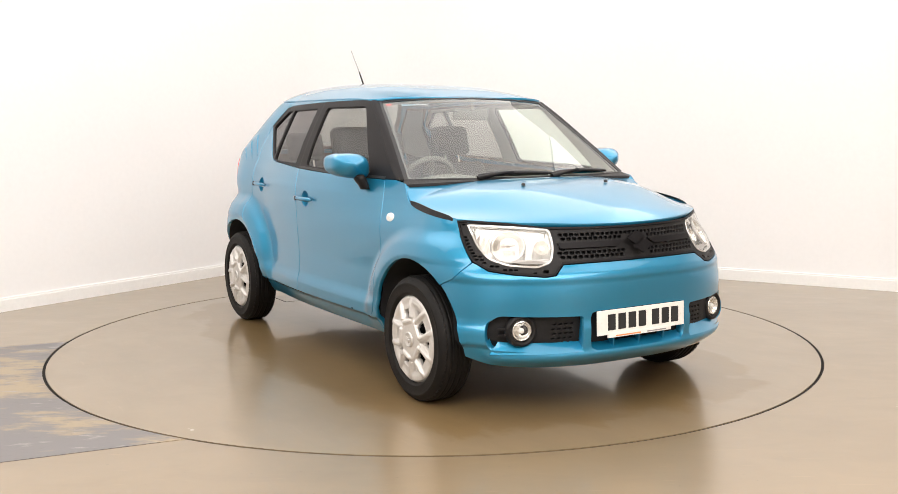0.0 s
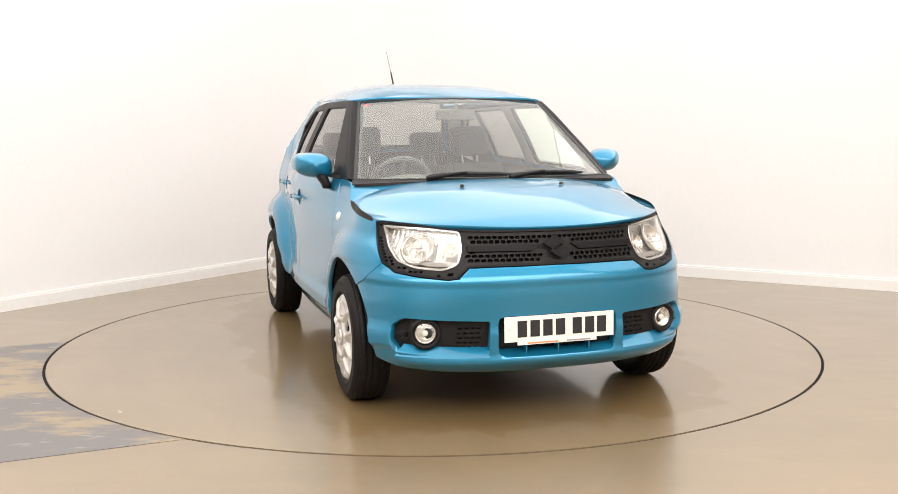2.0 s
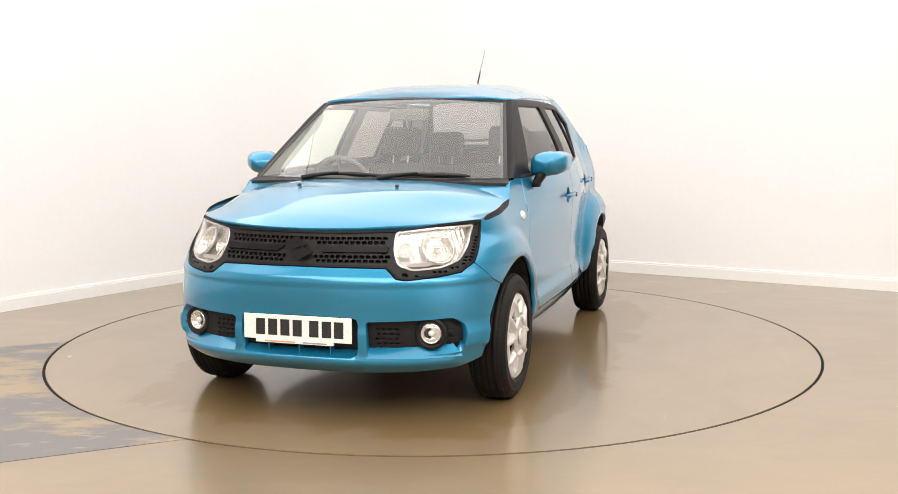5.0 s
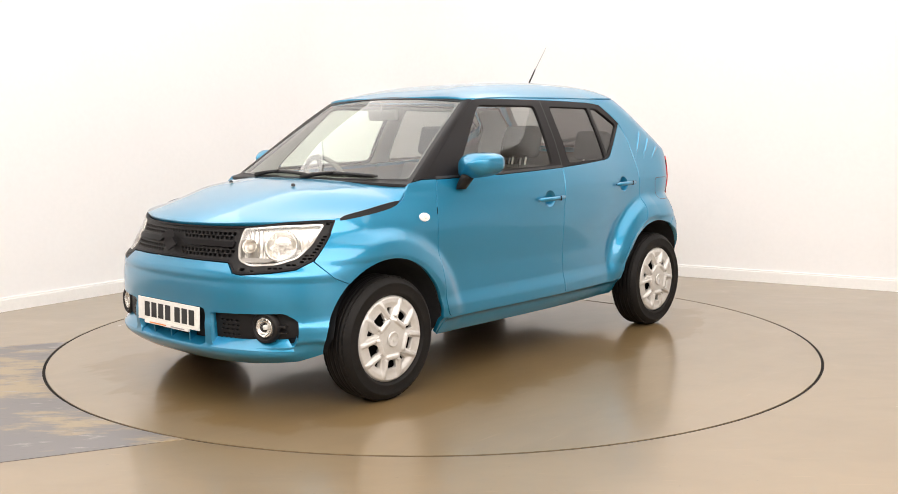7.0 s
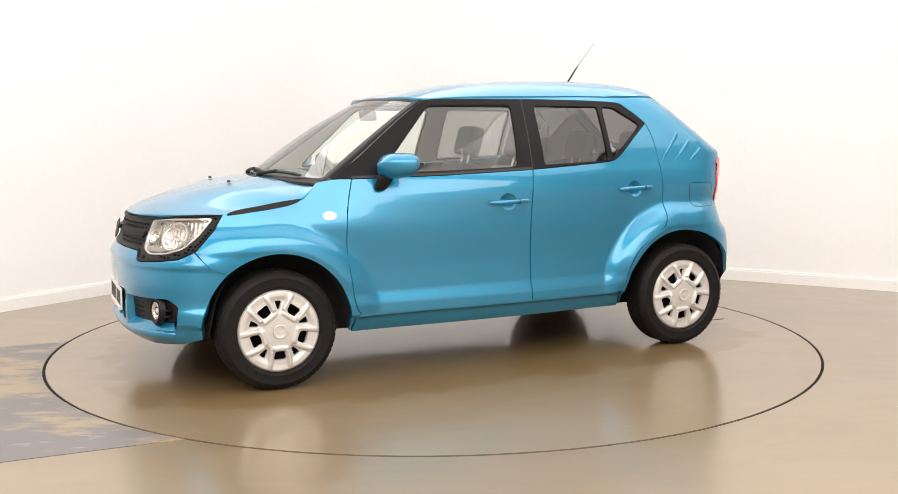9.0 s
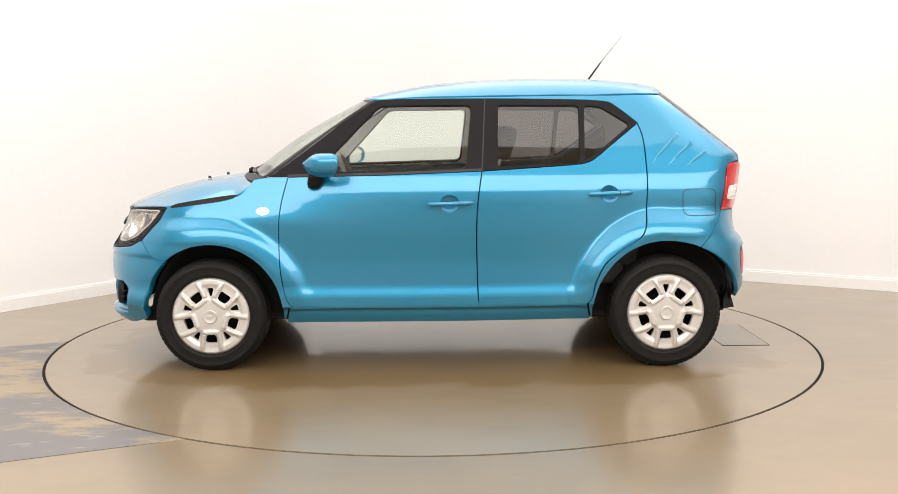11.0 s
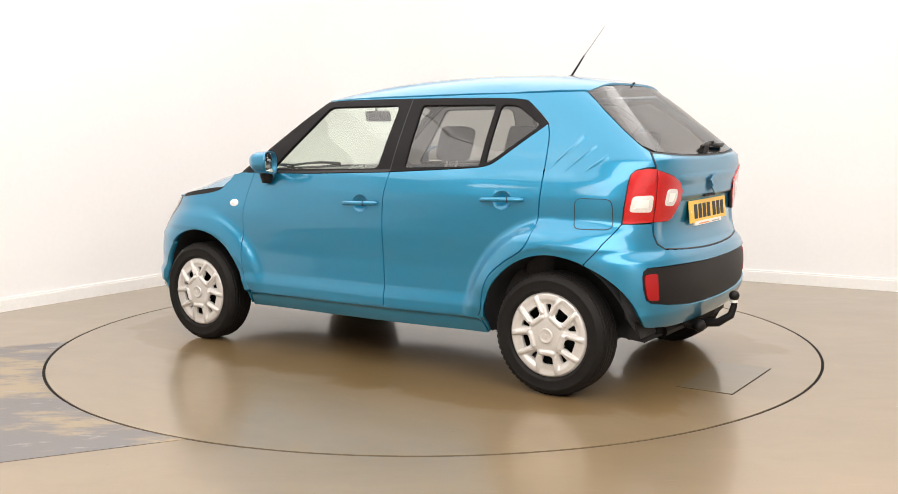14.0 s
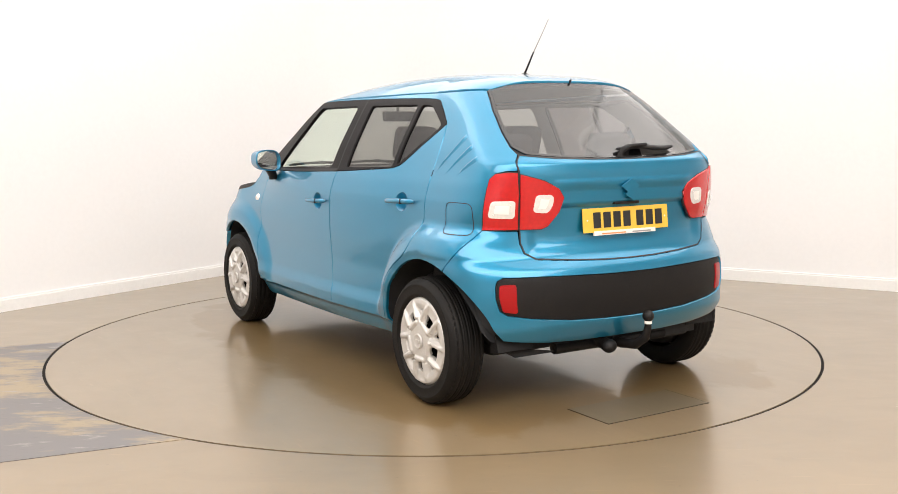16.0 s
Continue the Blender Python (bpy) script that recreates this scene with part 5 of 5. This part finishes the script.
# mirrors
def build_mirror(sg):
    mir = new("door_mirror")
    mir.parent = core
    tagged(mir, "blue door mirror on black foot")
    bm = bmesh.new()
    rings = []
    for k in range(13):
        t = k / 12
        # from the front of the shell to its glass side
        x = 0.700 - 0.145 * t
        grow = math.sin(min(1, t * 1.7 + 0.06) * math.pi / 2) ** 0.75
        hy, hz = 0.096 * grow, 0.064 * grow
        cy, cz = 0.842 + 0.006 * t, 1.098 + 0.004 * t
        ring_v = []
        for j in range(28):
            a = j * math.tau / 28
            c, s = math.cos(a), math.sin(a)
            e = 0.62
            py = cy + hy * math.copysign(abs(c) ** e, c) * (1.0 - 0.03 * s)
            pz = cz + hz * math.copysign(abs(s) ** e, s) * (1 - 0.22 * (c if c > 0 else 0)) + 0.012 * c
            ring_v.append(bm.verts.new((x - 0.045 * c * t + 0.006 * c * (1 - t), py * sg, pz)))
        rings.append(ring_v)
    for r0, r1 in zip(rings, rings[1:]):
        for j in range(28):
            bm.faces.new((r0[j], r0[(j + 1) % 28], r1[(j + 1) % 28], r1[j]))
    bm.faces.new(rings[0])
    back = [bm.verts.new((v.co.x + 0.004, 0.848 * sg + (v.co.y - 0.848 * sg) * 0.92, 1.102 + (v.co.z - 1.102) * 0.90)) for v in rings[-1]]
    deep = [bm.verts.new((v.co.x + 0.018, v.co.y, v.co.z)) for v in back]
    for j in range(28):
        bm.faces.new((rings[-1][j], rings[-1][(j + 1) % 28], back[(j + 1) % 28], back[j]))
        bm.faces.new((back[j], back[(j + 1) % 28], deep[(j + 1) % 28], deep[j]))
    glass = [v.co.copy() for v in deep]
    bmesh.ops.recalc_face_normals(bm, faces=bm.faces)
    part("mirror_shell", bm, PAINT, mir, smooth=True)
    bm = bmesh.new()
    bm.faces.new([bm.verts.new(c - Vector((0.006, 0, 0))) for c in glass])
    part("mirror_glass", bm, MIRROR, mir)
    bm = bmesh.new()
    for k, (x, y, z, r, rz) in enumerate(((0.635, 0.81, 1.056, 0.046, 0.02), (0.643, 0.80, 1.03, 0.044, 0.02), (0.652, 0.785, 1.00, 0.040, 0.02), (0.660, 0.78, 0.980, 0.028, 0.02))):
        ring_v = [bm.verts.new((x + r * math.cos(j * math.tau / 20), (y + (0.03 if k < 2 else 0.024) * math.sin(j * math.tau / 20)) * sg, z)) for j in range(20)]
        if k:
            for j in range(20):
                bm.faces.new((prev[j], prev[(j + 1) % 20], ring_v[(j + 1) % 20], ring_v[j]))
        else:
            bm.faces.new(ring_v)
        prev = ring_v
    bm.faces.new(prev)
    bmesh.ops.recalc_face_normals(bm, faces=bm.faces)
    part("mirror_foot", bm, BLACK_TRIM, mir, smooth=True)


build_mirror(1)
build_mirror(-1)


# door handles in their cups
def flank(x, z, out, sg=1):
    p, n = body(x, z), surface_normal(body, x, z)
    if n.y < 0:
        n = -n
    p = p + n * out
    return Vector((p.x, p.y * sg, p.z)), Vector((n.x, n.y * sg, n.z))


for x, z in CUPS:
    for sg in (1, -1):
        hd = new("door_handle")
        hd.parent = core
        bm = bmesh.new()
        pts, rad = [], []
        for k in range(15):
            t = k / 14
            q, n = flank(x + 0.118 - 0.236 * t, z - 0.003 + 0.006 * t, 0.008 + 0.024 * math.sin(math.pi * t) ** 0.45, sg)
            pts.append(q)
            rad.append(0.0125 if 0 < k < 14 else 0.006)
        add_tube(bm, pts, rad, 10)
        part("grip", bm, PAINT, hd, smooth=True)
        panel("cup", shrink(cup_outline(x, z), -0.001), body, PAINT, hd, mirror=sg < 0, grid=0.007, lip=0, lift=-0.0015,
              bulge=lambda s, zz, x=x, z=z: -0.024 * max(0, 1 - ((s - x - 0.004) / 0.053) ** 2 - ((zz - z + 0.002) / 0.048) ** 2) ** 0.6)
        bm = bmesh.new()
        q, n = flank(x - 0.045, z, 0.034, sg)
        add_box(bm, -0.0012, 0.0012, -0.0128, 0.0128, -0.004, 0.0115, frame_at(q, n))
        part("lock_seam", bm, INK, hd)

# side repeaters, wing vents, fuel flap
for sg in (1, -1):
    rep = new("side_repeater")
    rep.parent = core
    ov = [(0.933 + 0.033 * math.cos(k * math.tau / 28), 0.856 + 0.0185 * math.sin(k * math.tau / 28)) for k in range(28)]
    panel("repeater_base", shrink(ov, -0.002), body, CHROME, rep, mirror=sg < 0, grid=0.02, lip=0.003, lift=0.002)
    panel("repeater_lens", ov, body, WHITE_LAMP, rep, mirror=sg < 0, grid=0.008, lip=0.004, lift=0.003, bulge=lambda s, z: 0.007 * max(0, 1 - ((s - 0.933) / 0.033) ** 2 - ((z - 0.856) / 0.0185) ** 2), label="clear oval side repeater")
    bulb = [(0.933 + 0.009 * math.cos(k * math.tau / 12), 0.856 + 0.007 * math.sin(k * math.tau / 12)) for k in range(12)]
    panel("repeater_bulb", bulb, body, AMBER, rep, mirror=sg < 0, grid=0.01, lip=0.001, lift=0.0105)
    vent = smooth_line([(1.425, 0.881), (1.385, 0.898), (1.25, 0.922), (1.135, 0.938), (1.066, 0.944)], 4) + smooth_line([(1.092, 0.925), (1.16, 0.908), (1.30, 0.889), (1.425, 0.872)], 4)
    panel("wing_vent", vent, body, BLACK_TRIM, core, mirror=sg < 0, grid=0.02, lip=0.004, lift=0.0012, label="black plastic wing vent trim")
flap = soften([(-1.304, 0.957), (-1.462, 0.957), (-1.466, 0.812), (-1.304, 0.812)], 0.034)
panel("fuel_flap_gap", flap, body, INK, core, holes=[shrink(flap, 0.0033)], grid=0.03, lip=0, lift=0.0012)

# aerial
bm = bmesh.new()
add_lathe(bm, [(0.036, 0.0), (0.034, 0.006), (0.024, 0.014), (0.012, 0.018), (0.0005, 0.019)], Matrix.Translation((-0.905, 0, 1.553)) @ Matrix.Diagonal((1.25, 0.8, 1, 1)), 20)
add_tube(bm, [(-0.905, 0, 1.565), (-0.93, 0, 1.598), (-0.985, 0, 1.675)], [0.006, 0.0055, 0.0042], 8)
aerial = part("aerial", bm, BLACK_TRIM, core, "thin whip aerial on a black foot", smooth=True)
bm = bmesh.new()
add_tube(bm, [(-0.980, 0, 1.668), (-1.05, 0, 1.755), (-1.108, 0, 1.828)], [0.0022, 0.0017, 0.0013], 6)
part("aerial_mast", bm, MAST_GREY, aerial, "fine grey mast", smooth=True)

# screen wipers, washer jets, rear wiper

def on_screen(u, v, out):
    return screen(u, v) + surface_normal(screen, u, v) * out * (1 if surface_normal(screen, u, v).x > 0 else -1)


for u0 in (0.52, -0.10):
    wp = new("windscreen_wiper")
    wp.parent = core
    bm = bmesh.new()
    add_tube(bm, [on_screen(-u0, -0.02, 0.014), on_screen(-u0 + 0.13, 0.003, 0.022), on_screen(-u0 + 0.30, 0.030, 0.022)], [0.013, 0.010, 0.007], 8)
    part("wiper_arm", bm, BLACK_TRIM, wp, smooth=True)
    bm = bmesh.new()
    k0, k1 = -u0 + 0.02, -u0 + 0.66
    pts = [on_screen(k0 + (k1 - k0) * k / 10, 0.018 + 0.020 * math.sin(k / 10 * math.pi), 0.010) for k in range(11)]
    add_tube(bm, pts, [0.005] + [0.009] * 9 + [0.005], 6)
    part("wiper_blade", bm, INK, wp, smooth=True)
for y in (0.257, -0.257):
    bm = bmesh.new()
    p = bonnet(1.325, y)
    add_lathe(bm, [(0.010, 0.002), (0.010, 0.009), (0.006, 0.014), (0.0005, 0.015)], Matrix.Translation(p + Vector((0, 0, 0.004))), 12)
    part("washer_jet", bm, INK, core, smooth=True)
rwp = new("rear_wiper")
rwp.parent = core


def on_tail(y, z, out):
    s = fy(abs(y), z, False)
    p, n = body(s, z), surface_normal(body, s, z)
    if n.x > 0:
        n = -n
    if y < 0:
        p.y, n.y = -p.y, -n.y
    return p + n * out, n


bm = bmesh.new()
add_tube(bm, [on_tail(0.02, 1.155, 0.0)[0], on_tail(0.02, 1.160, 0.026)[0], on_tail(-0.04, 1.178, 0.030)[0], on_tail(-0.16, 1.187, 0.026)[0]], [0.015, 0.014, 0.011, 0.008], 10)
part("wiper_arm", bm, BLACK_TRIM, rwp, smooth=True)
bm = bmesh.new()
add_tube(bm, [on_tail(0.03 - 0.36 * k / 8, 1.182 - 0.006 * math.cos(k), 0.016)[0] for k in range(9)], [0.006] + [0.013] * 7 + [0.006], 6)
part("wiper_blade", bm, INK, rwp, smooth=True)
bm = bmesh.new()
for dy, r in ((0.0, 0.010),):
    add_tube(bm, [(-1.262, -0.012, 1.508), (-1.278, -0.012, 1.522)], [0.007, 0.005], 8)
part("rear_washer_jet", bm, INK, core)

# emblem on the tailgate
p, n = on_tail(-0.02, 1.003, 0.014)
badge("tail_emblem", frame_at(p, n), 0.115, PAINT, core)
bm = bmesh.new()
q, n = on_tail(0.0, 0.943, 0.004)
add_box(bm, -0.075, 0.075, -0.006, 0.006, -0.03, 0.004, frame_at(q, n), 0.003)
part("tailgate_catch", bm, BLACK_TRIM, core)


# number plates: their writing is plain bars
def number_plate(m, mat, name, label):
    pl = new(name)
    pl.parent = core
    tagged(pl, label)
    bm = bmesh.new()
    add_box(bm, -0.26, 0.26, -0.0555, 0.0555, 0, 0.006, m, 0.002)
    part("plate", bm, mat, pl)
    for k, x in enumerate((-0.178, -0.118, -0.058, 0.002, 0.082, 0.142, 0.200)):
        bm = bmesh.new()
        add_box(bm, x - 0.022, x + 0.022, -0.036, 0.036, 0.005, 0.0072, m)
        part("bar", bm, INK, pl)
    bm = bmesh.new()
    add_box(bm, -0.20, 0.175, -0.070, -0.050, -0.002, 0.0085, m, 0.001)
    part("dealer_strip", bm, PLATE_WHITE, pl)
    bm = bmesh.new()
    add_box(bm, -0.155, -0.01, -0.066, -0.060, 0.008, 0.0092, m)
    part("orange_line", bm, ORANGE_INK, pl)
    bm = bmesh.new()
    add_box(bm, 0.03, 0.145, -0.066, -0.060, 0.008, 0.0092, m)
    part("grey_line", bm, GREY_INK, pl)
    for x in (-0.235, 0.24):
        bm = bmesh.new()
        add_lathe(bm, [(0.005, 0.005), (0.004, 0.0075), (0.0005, 0.008)], m @ Matrix.Translation((x, 0.0, 0)), 10)
        part("screw", bm, PLATE_WHITE, pl, smooth=True)


number_plate(frame_at(Vector((1.892, 0.0, 0.424)), Vector((1, 0, 0.03))), PLATE_WHITE, "front_number_plate", "white front number plate with dark bars")
number_plate(frame_at(Vector((-1.690, -0.010, 0.867)), Vector((-1, 0, 0.10))), PLATE_YELLOW, "rear_number_plate", "yellow rear number plate with dark bars")

# tow bar
tow = new("tow_bar")
tow.parent = core
bm = bmesh.new()
add_tube(bm, [(-1.58, -0.02, 0.275), (-1.66, -0.02, 0.27), (-1.76, -0.02, 0.280), (-1.825, -0.02, 0.325), (-1.84, -0.02, 0.375), (-1.84, -0.02, 0.40)], [0.026, 0.024, 0.022, 0.020, 0.017, 0.015], 12)
add_tube(bm, [(-1.60, 0.34, 0.275), (-1.60, -0.34, 0.275)], 0.028, 8)
part("tow_neck", bm, BLACK_TRIM, tow, smooth=True)
bm = bmesh.new()
bmesh.ops.create_uvsphere(bm, u_segments=20, v_segments=12, radius=0.027, matrix=Matrix.Translation((-1.84, -0.02, 0.428)))
part("tow_ball", bm, BLACK_TRIM, tow, smooth=True)
bm = bmesh.new()
add_lathe(bm, [(0.0185, 0.0), (0.0185, 0.014)], Matrix.Translation((-1.84, -0.02, 0.392)), 16)
part("tow_collar", bm, PLATE_WHITE, tow, "white collar", smooth=True)
bm = bmesh.new()
bmesh.ops.create_uvsphere(bm, u_segments=16, v_segments=10, radius=0.036, matrix=Matrix.Translation((-1.70, 0.09, 0.275)) @ Matrix.Diagonal((0.9, 1.1, 0.9, 1)))
add_tube(bm, [(-1.62, 0.09, 0.29), (-1.70, 0.09, 0.275)], 0.03, 10)
part("tow_socket", bm, BLACK_TRIM, tow, smooth=True)


# ---- cabin ----
cabin = new("cabin")
cabin.parent = car
cabin.location = (CAR_DX, CAR_DY, 0)
bm = bmesh.new()
add_box(bm, -1.48, 0.95, -0.53, 0.53, 0.295, 0.34, bevel=0.01)
part("cabin_floor", bm, GREY_PLASTIC, cabin)


def dash(u, v):
    rows = [(1.08, 1.022), (0.95, 1.035), (0.84, 1.03), (0.74, 1.005), (0.69, 0.96), (0.70, 0.80), (0.74, 0.62)]
    k = v * (len(rows) - 1)
    i = min(len(rows) - 2, max(0, int(k)))
    t = k - i
    x, z = (rows[i][j] * (1 - t) + rows[i + 1][j] * t for j in (0, 1))
    hood = 0.035 * math.exp(-((u * 0.7 + 0.36) / 0.16) ** 2) * step(0.2, 0.45, v) * step(0.8, 0.6, v)
    return Vector((x - 0.10 * abs(u) ** 3 * (1 - v), 0.70 * u, z + hood))


panel("dashboard", [(-1, 0), (1, 0), (1, 1), (-1, 1)], dash, GREY_PLASTIC, cabin, grid=0.05, lip=0)
bm = bmesh.new()
rim_m = Matrix.Translation((0.56, -0.36, 0.965)) @ Matrix.Rotation(radians(-66), 4, "Y")
pts = [rim_m @ Vector((0.178 * math.cos(k * math.tau / 32), 0.178 * math.sin(k * math.tau / 32), 0)) for k in range(33)]
add_tube(bm, pts, 0.015, 8, caps=False)
for a in (-90, 20, 160):
    add_tube(bm, [rim_m @ Vector((0.05 * math.sin(radians(a)) * -1, 0.05 * math.cos(radians(a)), -0.02)), rim_m @ Vector((-0.178 * math.sin(radians(a)), 0.178 * math.cos(radians(a)), 0))], 0.014, 6)
add_lathe(bm, [(0.0005, 0.012), (0.05, 0.008), (0.062, -0.01), (0.05, -0.05)], rim_m, 20)
part("steering_wheel", bm, GREY_PLASTIC, cabin, smooth=True)
bm = bmesh.new()
add_box(bm, -0.014, 0.014, -0.115, 0.115, -0.032, 0.032, Matrix.Translation((0.445, 0.0, 1.365)) @ Matrix.Rotation(radians(8), 4, "Y"), 0.012)
add_tube(bm, [(0.455, 0, 1.37), (0.46, 0, 1.43)], 0.01, 8)
part("rear_view_mirror", bm, GREY_PLASTIC, cabin)


def seat(x, y, wide, tall, name):
    st = new(name)
    st.parent = cabin
    bm = bmesh.new()
    add_box(bm, x - 0.25, x + 0.27, y - wide / 2, y + wide / 2, 0.42, 0.58, bevel=0.05)
    part("cushion", bm, FABRIC, st, smooth=True)
    bm = bmesh.new()
    m = Matrix.Translation((x - 0.24, y, 0.52)) @ Matrix.Rotation(radians(-16), 4, "Y")
    vs = add_box(bm, -0.07, 0.07, -wide / 2, wide / 2, 0, tall, None, 0.05)
    for v in bm.verts:
        if v.co.z > tall * 0.6:
            v.co.y *= 0.86
        v.co = m @ v.co
    part("backrest", bm, FABRIC, st, smooth=True)
    return st, m


def headrest(st, m, y, tall):
    bm = bmesh.new()
    add_box(bm, -0.045, 0.05, y - 0.125, y + 0.125, tall + 0.055, tall + 0.245, None, 0.04)
    for v in bm.verts:
        v.co = m @ v.co
    part("headrest", bm, FABRIC, st, smooth=True)
    for d in (-0.05, 0.05):
        bm = bmesh.new()
        add_tube(bm, [m @ Vector((0, y + d, tall - 0.02)), m @ Vector((0, y + d, tall + 0.08))], 0.006, 8)
        part("headrest_post", bm, CHROME, st)


for y in (0.36, -0.36):
    st, m = seat(0.05, y, 0.50, 0.56, "front_seat")
    headrest(st, m, 0.0, 0.56)
for y in (0.32, -0.32):
    st, m = seat(-0.78, y, 0.60, 0.52, "rear_seat")
    headrest(st, m, 0.0, 0.52)
# inner trims of the doors
pair("door_trim", [(0.84, 0.34), (0.80, 1.02), (-0.74, 1.075), (-0.80, 0.34)], body, GREY_PLASTIC, cabin, lift=-0.05, lip=0, grid=0.08)
pair("pillar_trim", shrink(resample(SURROUND, 0.05), 0.008), body, CABIN_LIGHT, cabin, holes=[shrink(WIN_F, -0.010), shrink(WIN_R, -0.008), shrink(WIN_Q, -0.006)], lift=-0.024, lip=0, grid=0.05)
pair("rear_pillar_trim", [(-1.11, 1.30), (-1.00, 1.42), (-1.22, 1.45), (-1.40, 1.30), (-1.52, 1.12), (-1.14, 1.06)], body, CABIN_LIGHT, cabin, lift=-0.045, lip=0, grid=0.06)
# tax disc sticker and toll tag behind the windscreen
panel("windscreen_sticker", [(-0.955, 0.935), (-0.90, 0.935), (-0.90, 0.962), (-0.955, 0.962)], screen, RED_STICKER, core, lift=-0.003, lip=0, grid=0.02)

# every assembly hangs directly on the car
for holder in (core, cabin):
    for ob in list(holder.children):
        ob.parent = car
        ob.location = Vector(ob.location) + Vector((CAR_DX, CAR_DY, 0))
    bpy.data.objects.remove(holder)


# ---- what moves ----
TURN = [(0.0, -59.84), (0.5, -60.65), (1.0, -63.17), (1.5, -67.13), (2.0, -73.07), (2.5, -78.83), (3.0, -85.06), (3.5, -90.78), (4.0, -96.99), (4.5, -102.95),
        (5.0, -108.91), (5.5, -114.87), (6.0, -120.83), (6.5, -126.79), (7.0, -132.95), (7.5, -138.62), (8.0, -144.93), (8.5, -150.53), (9.0, -156.63),
        (9.5, -162.5), (10.0, -168.4), (10.5, -174.3), (11.0, -180.2), (11.5, -186.05), (12.0, -191.89), (12.5, -197.45), (13.0, -203.45), (13.5, -209.12),
        (14.0, -215.25), (14.5, -220.91), (15.0, -227.04), (15.5, -232.73), (16.0, -238.93)]


def motions():
    rows = [(t, pose(0, 0, 0, 0, 0, a)) for t, a in TURN]
    walk(table, rows)
    walk(car, rows)


motions()
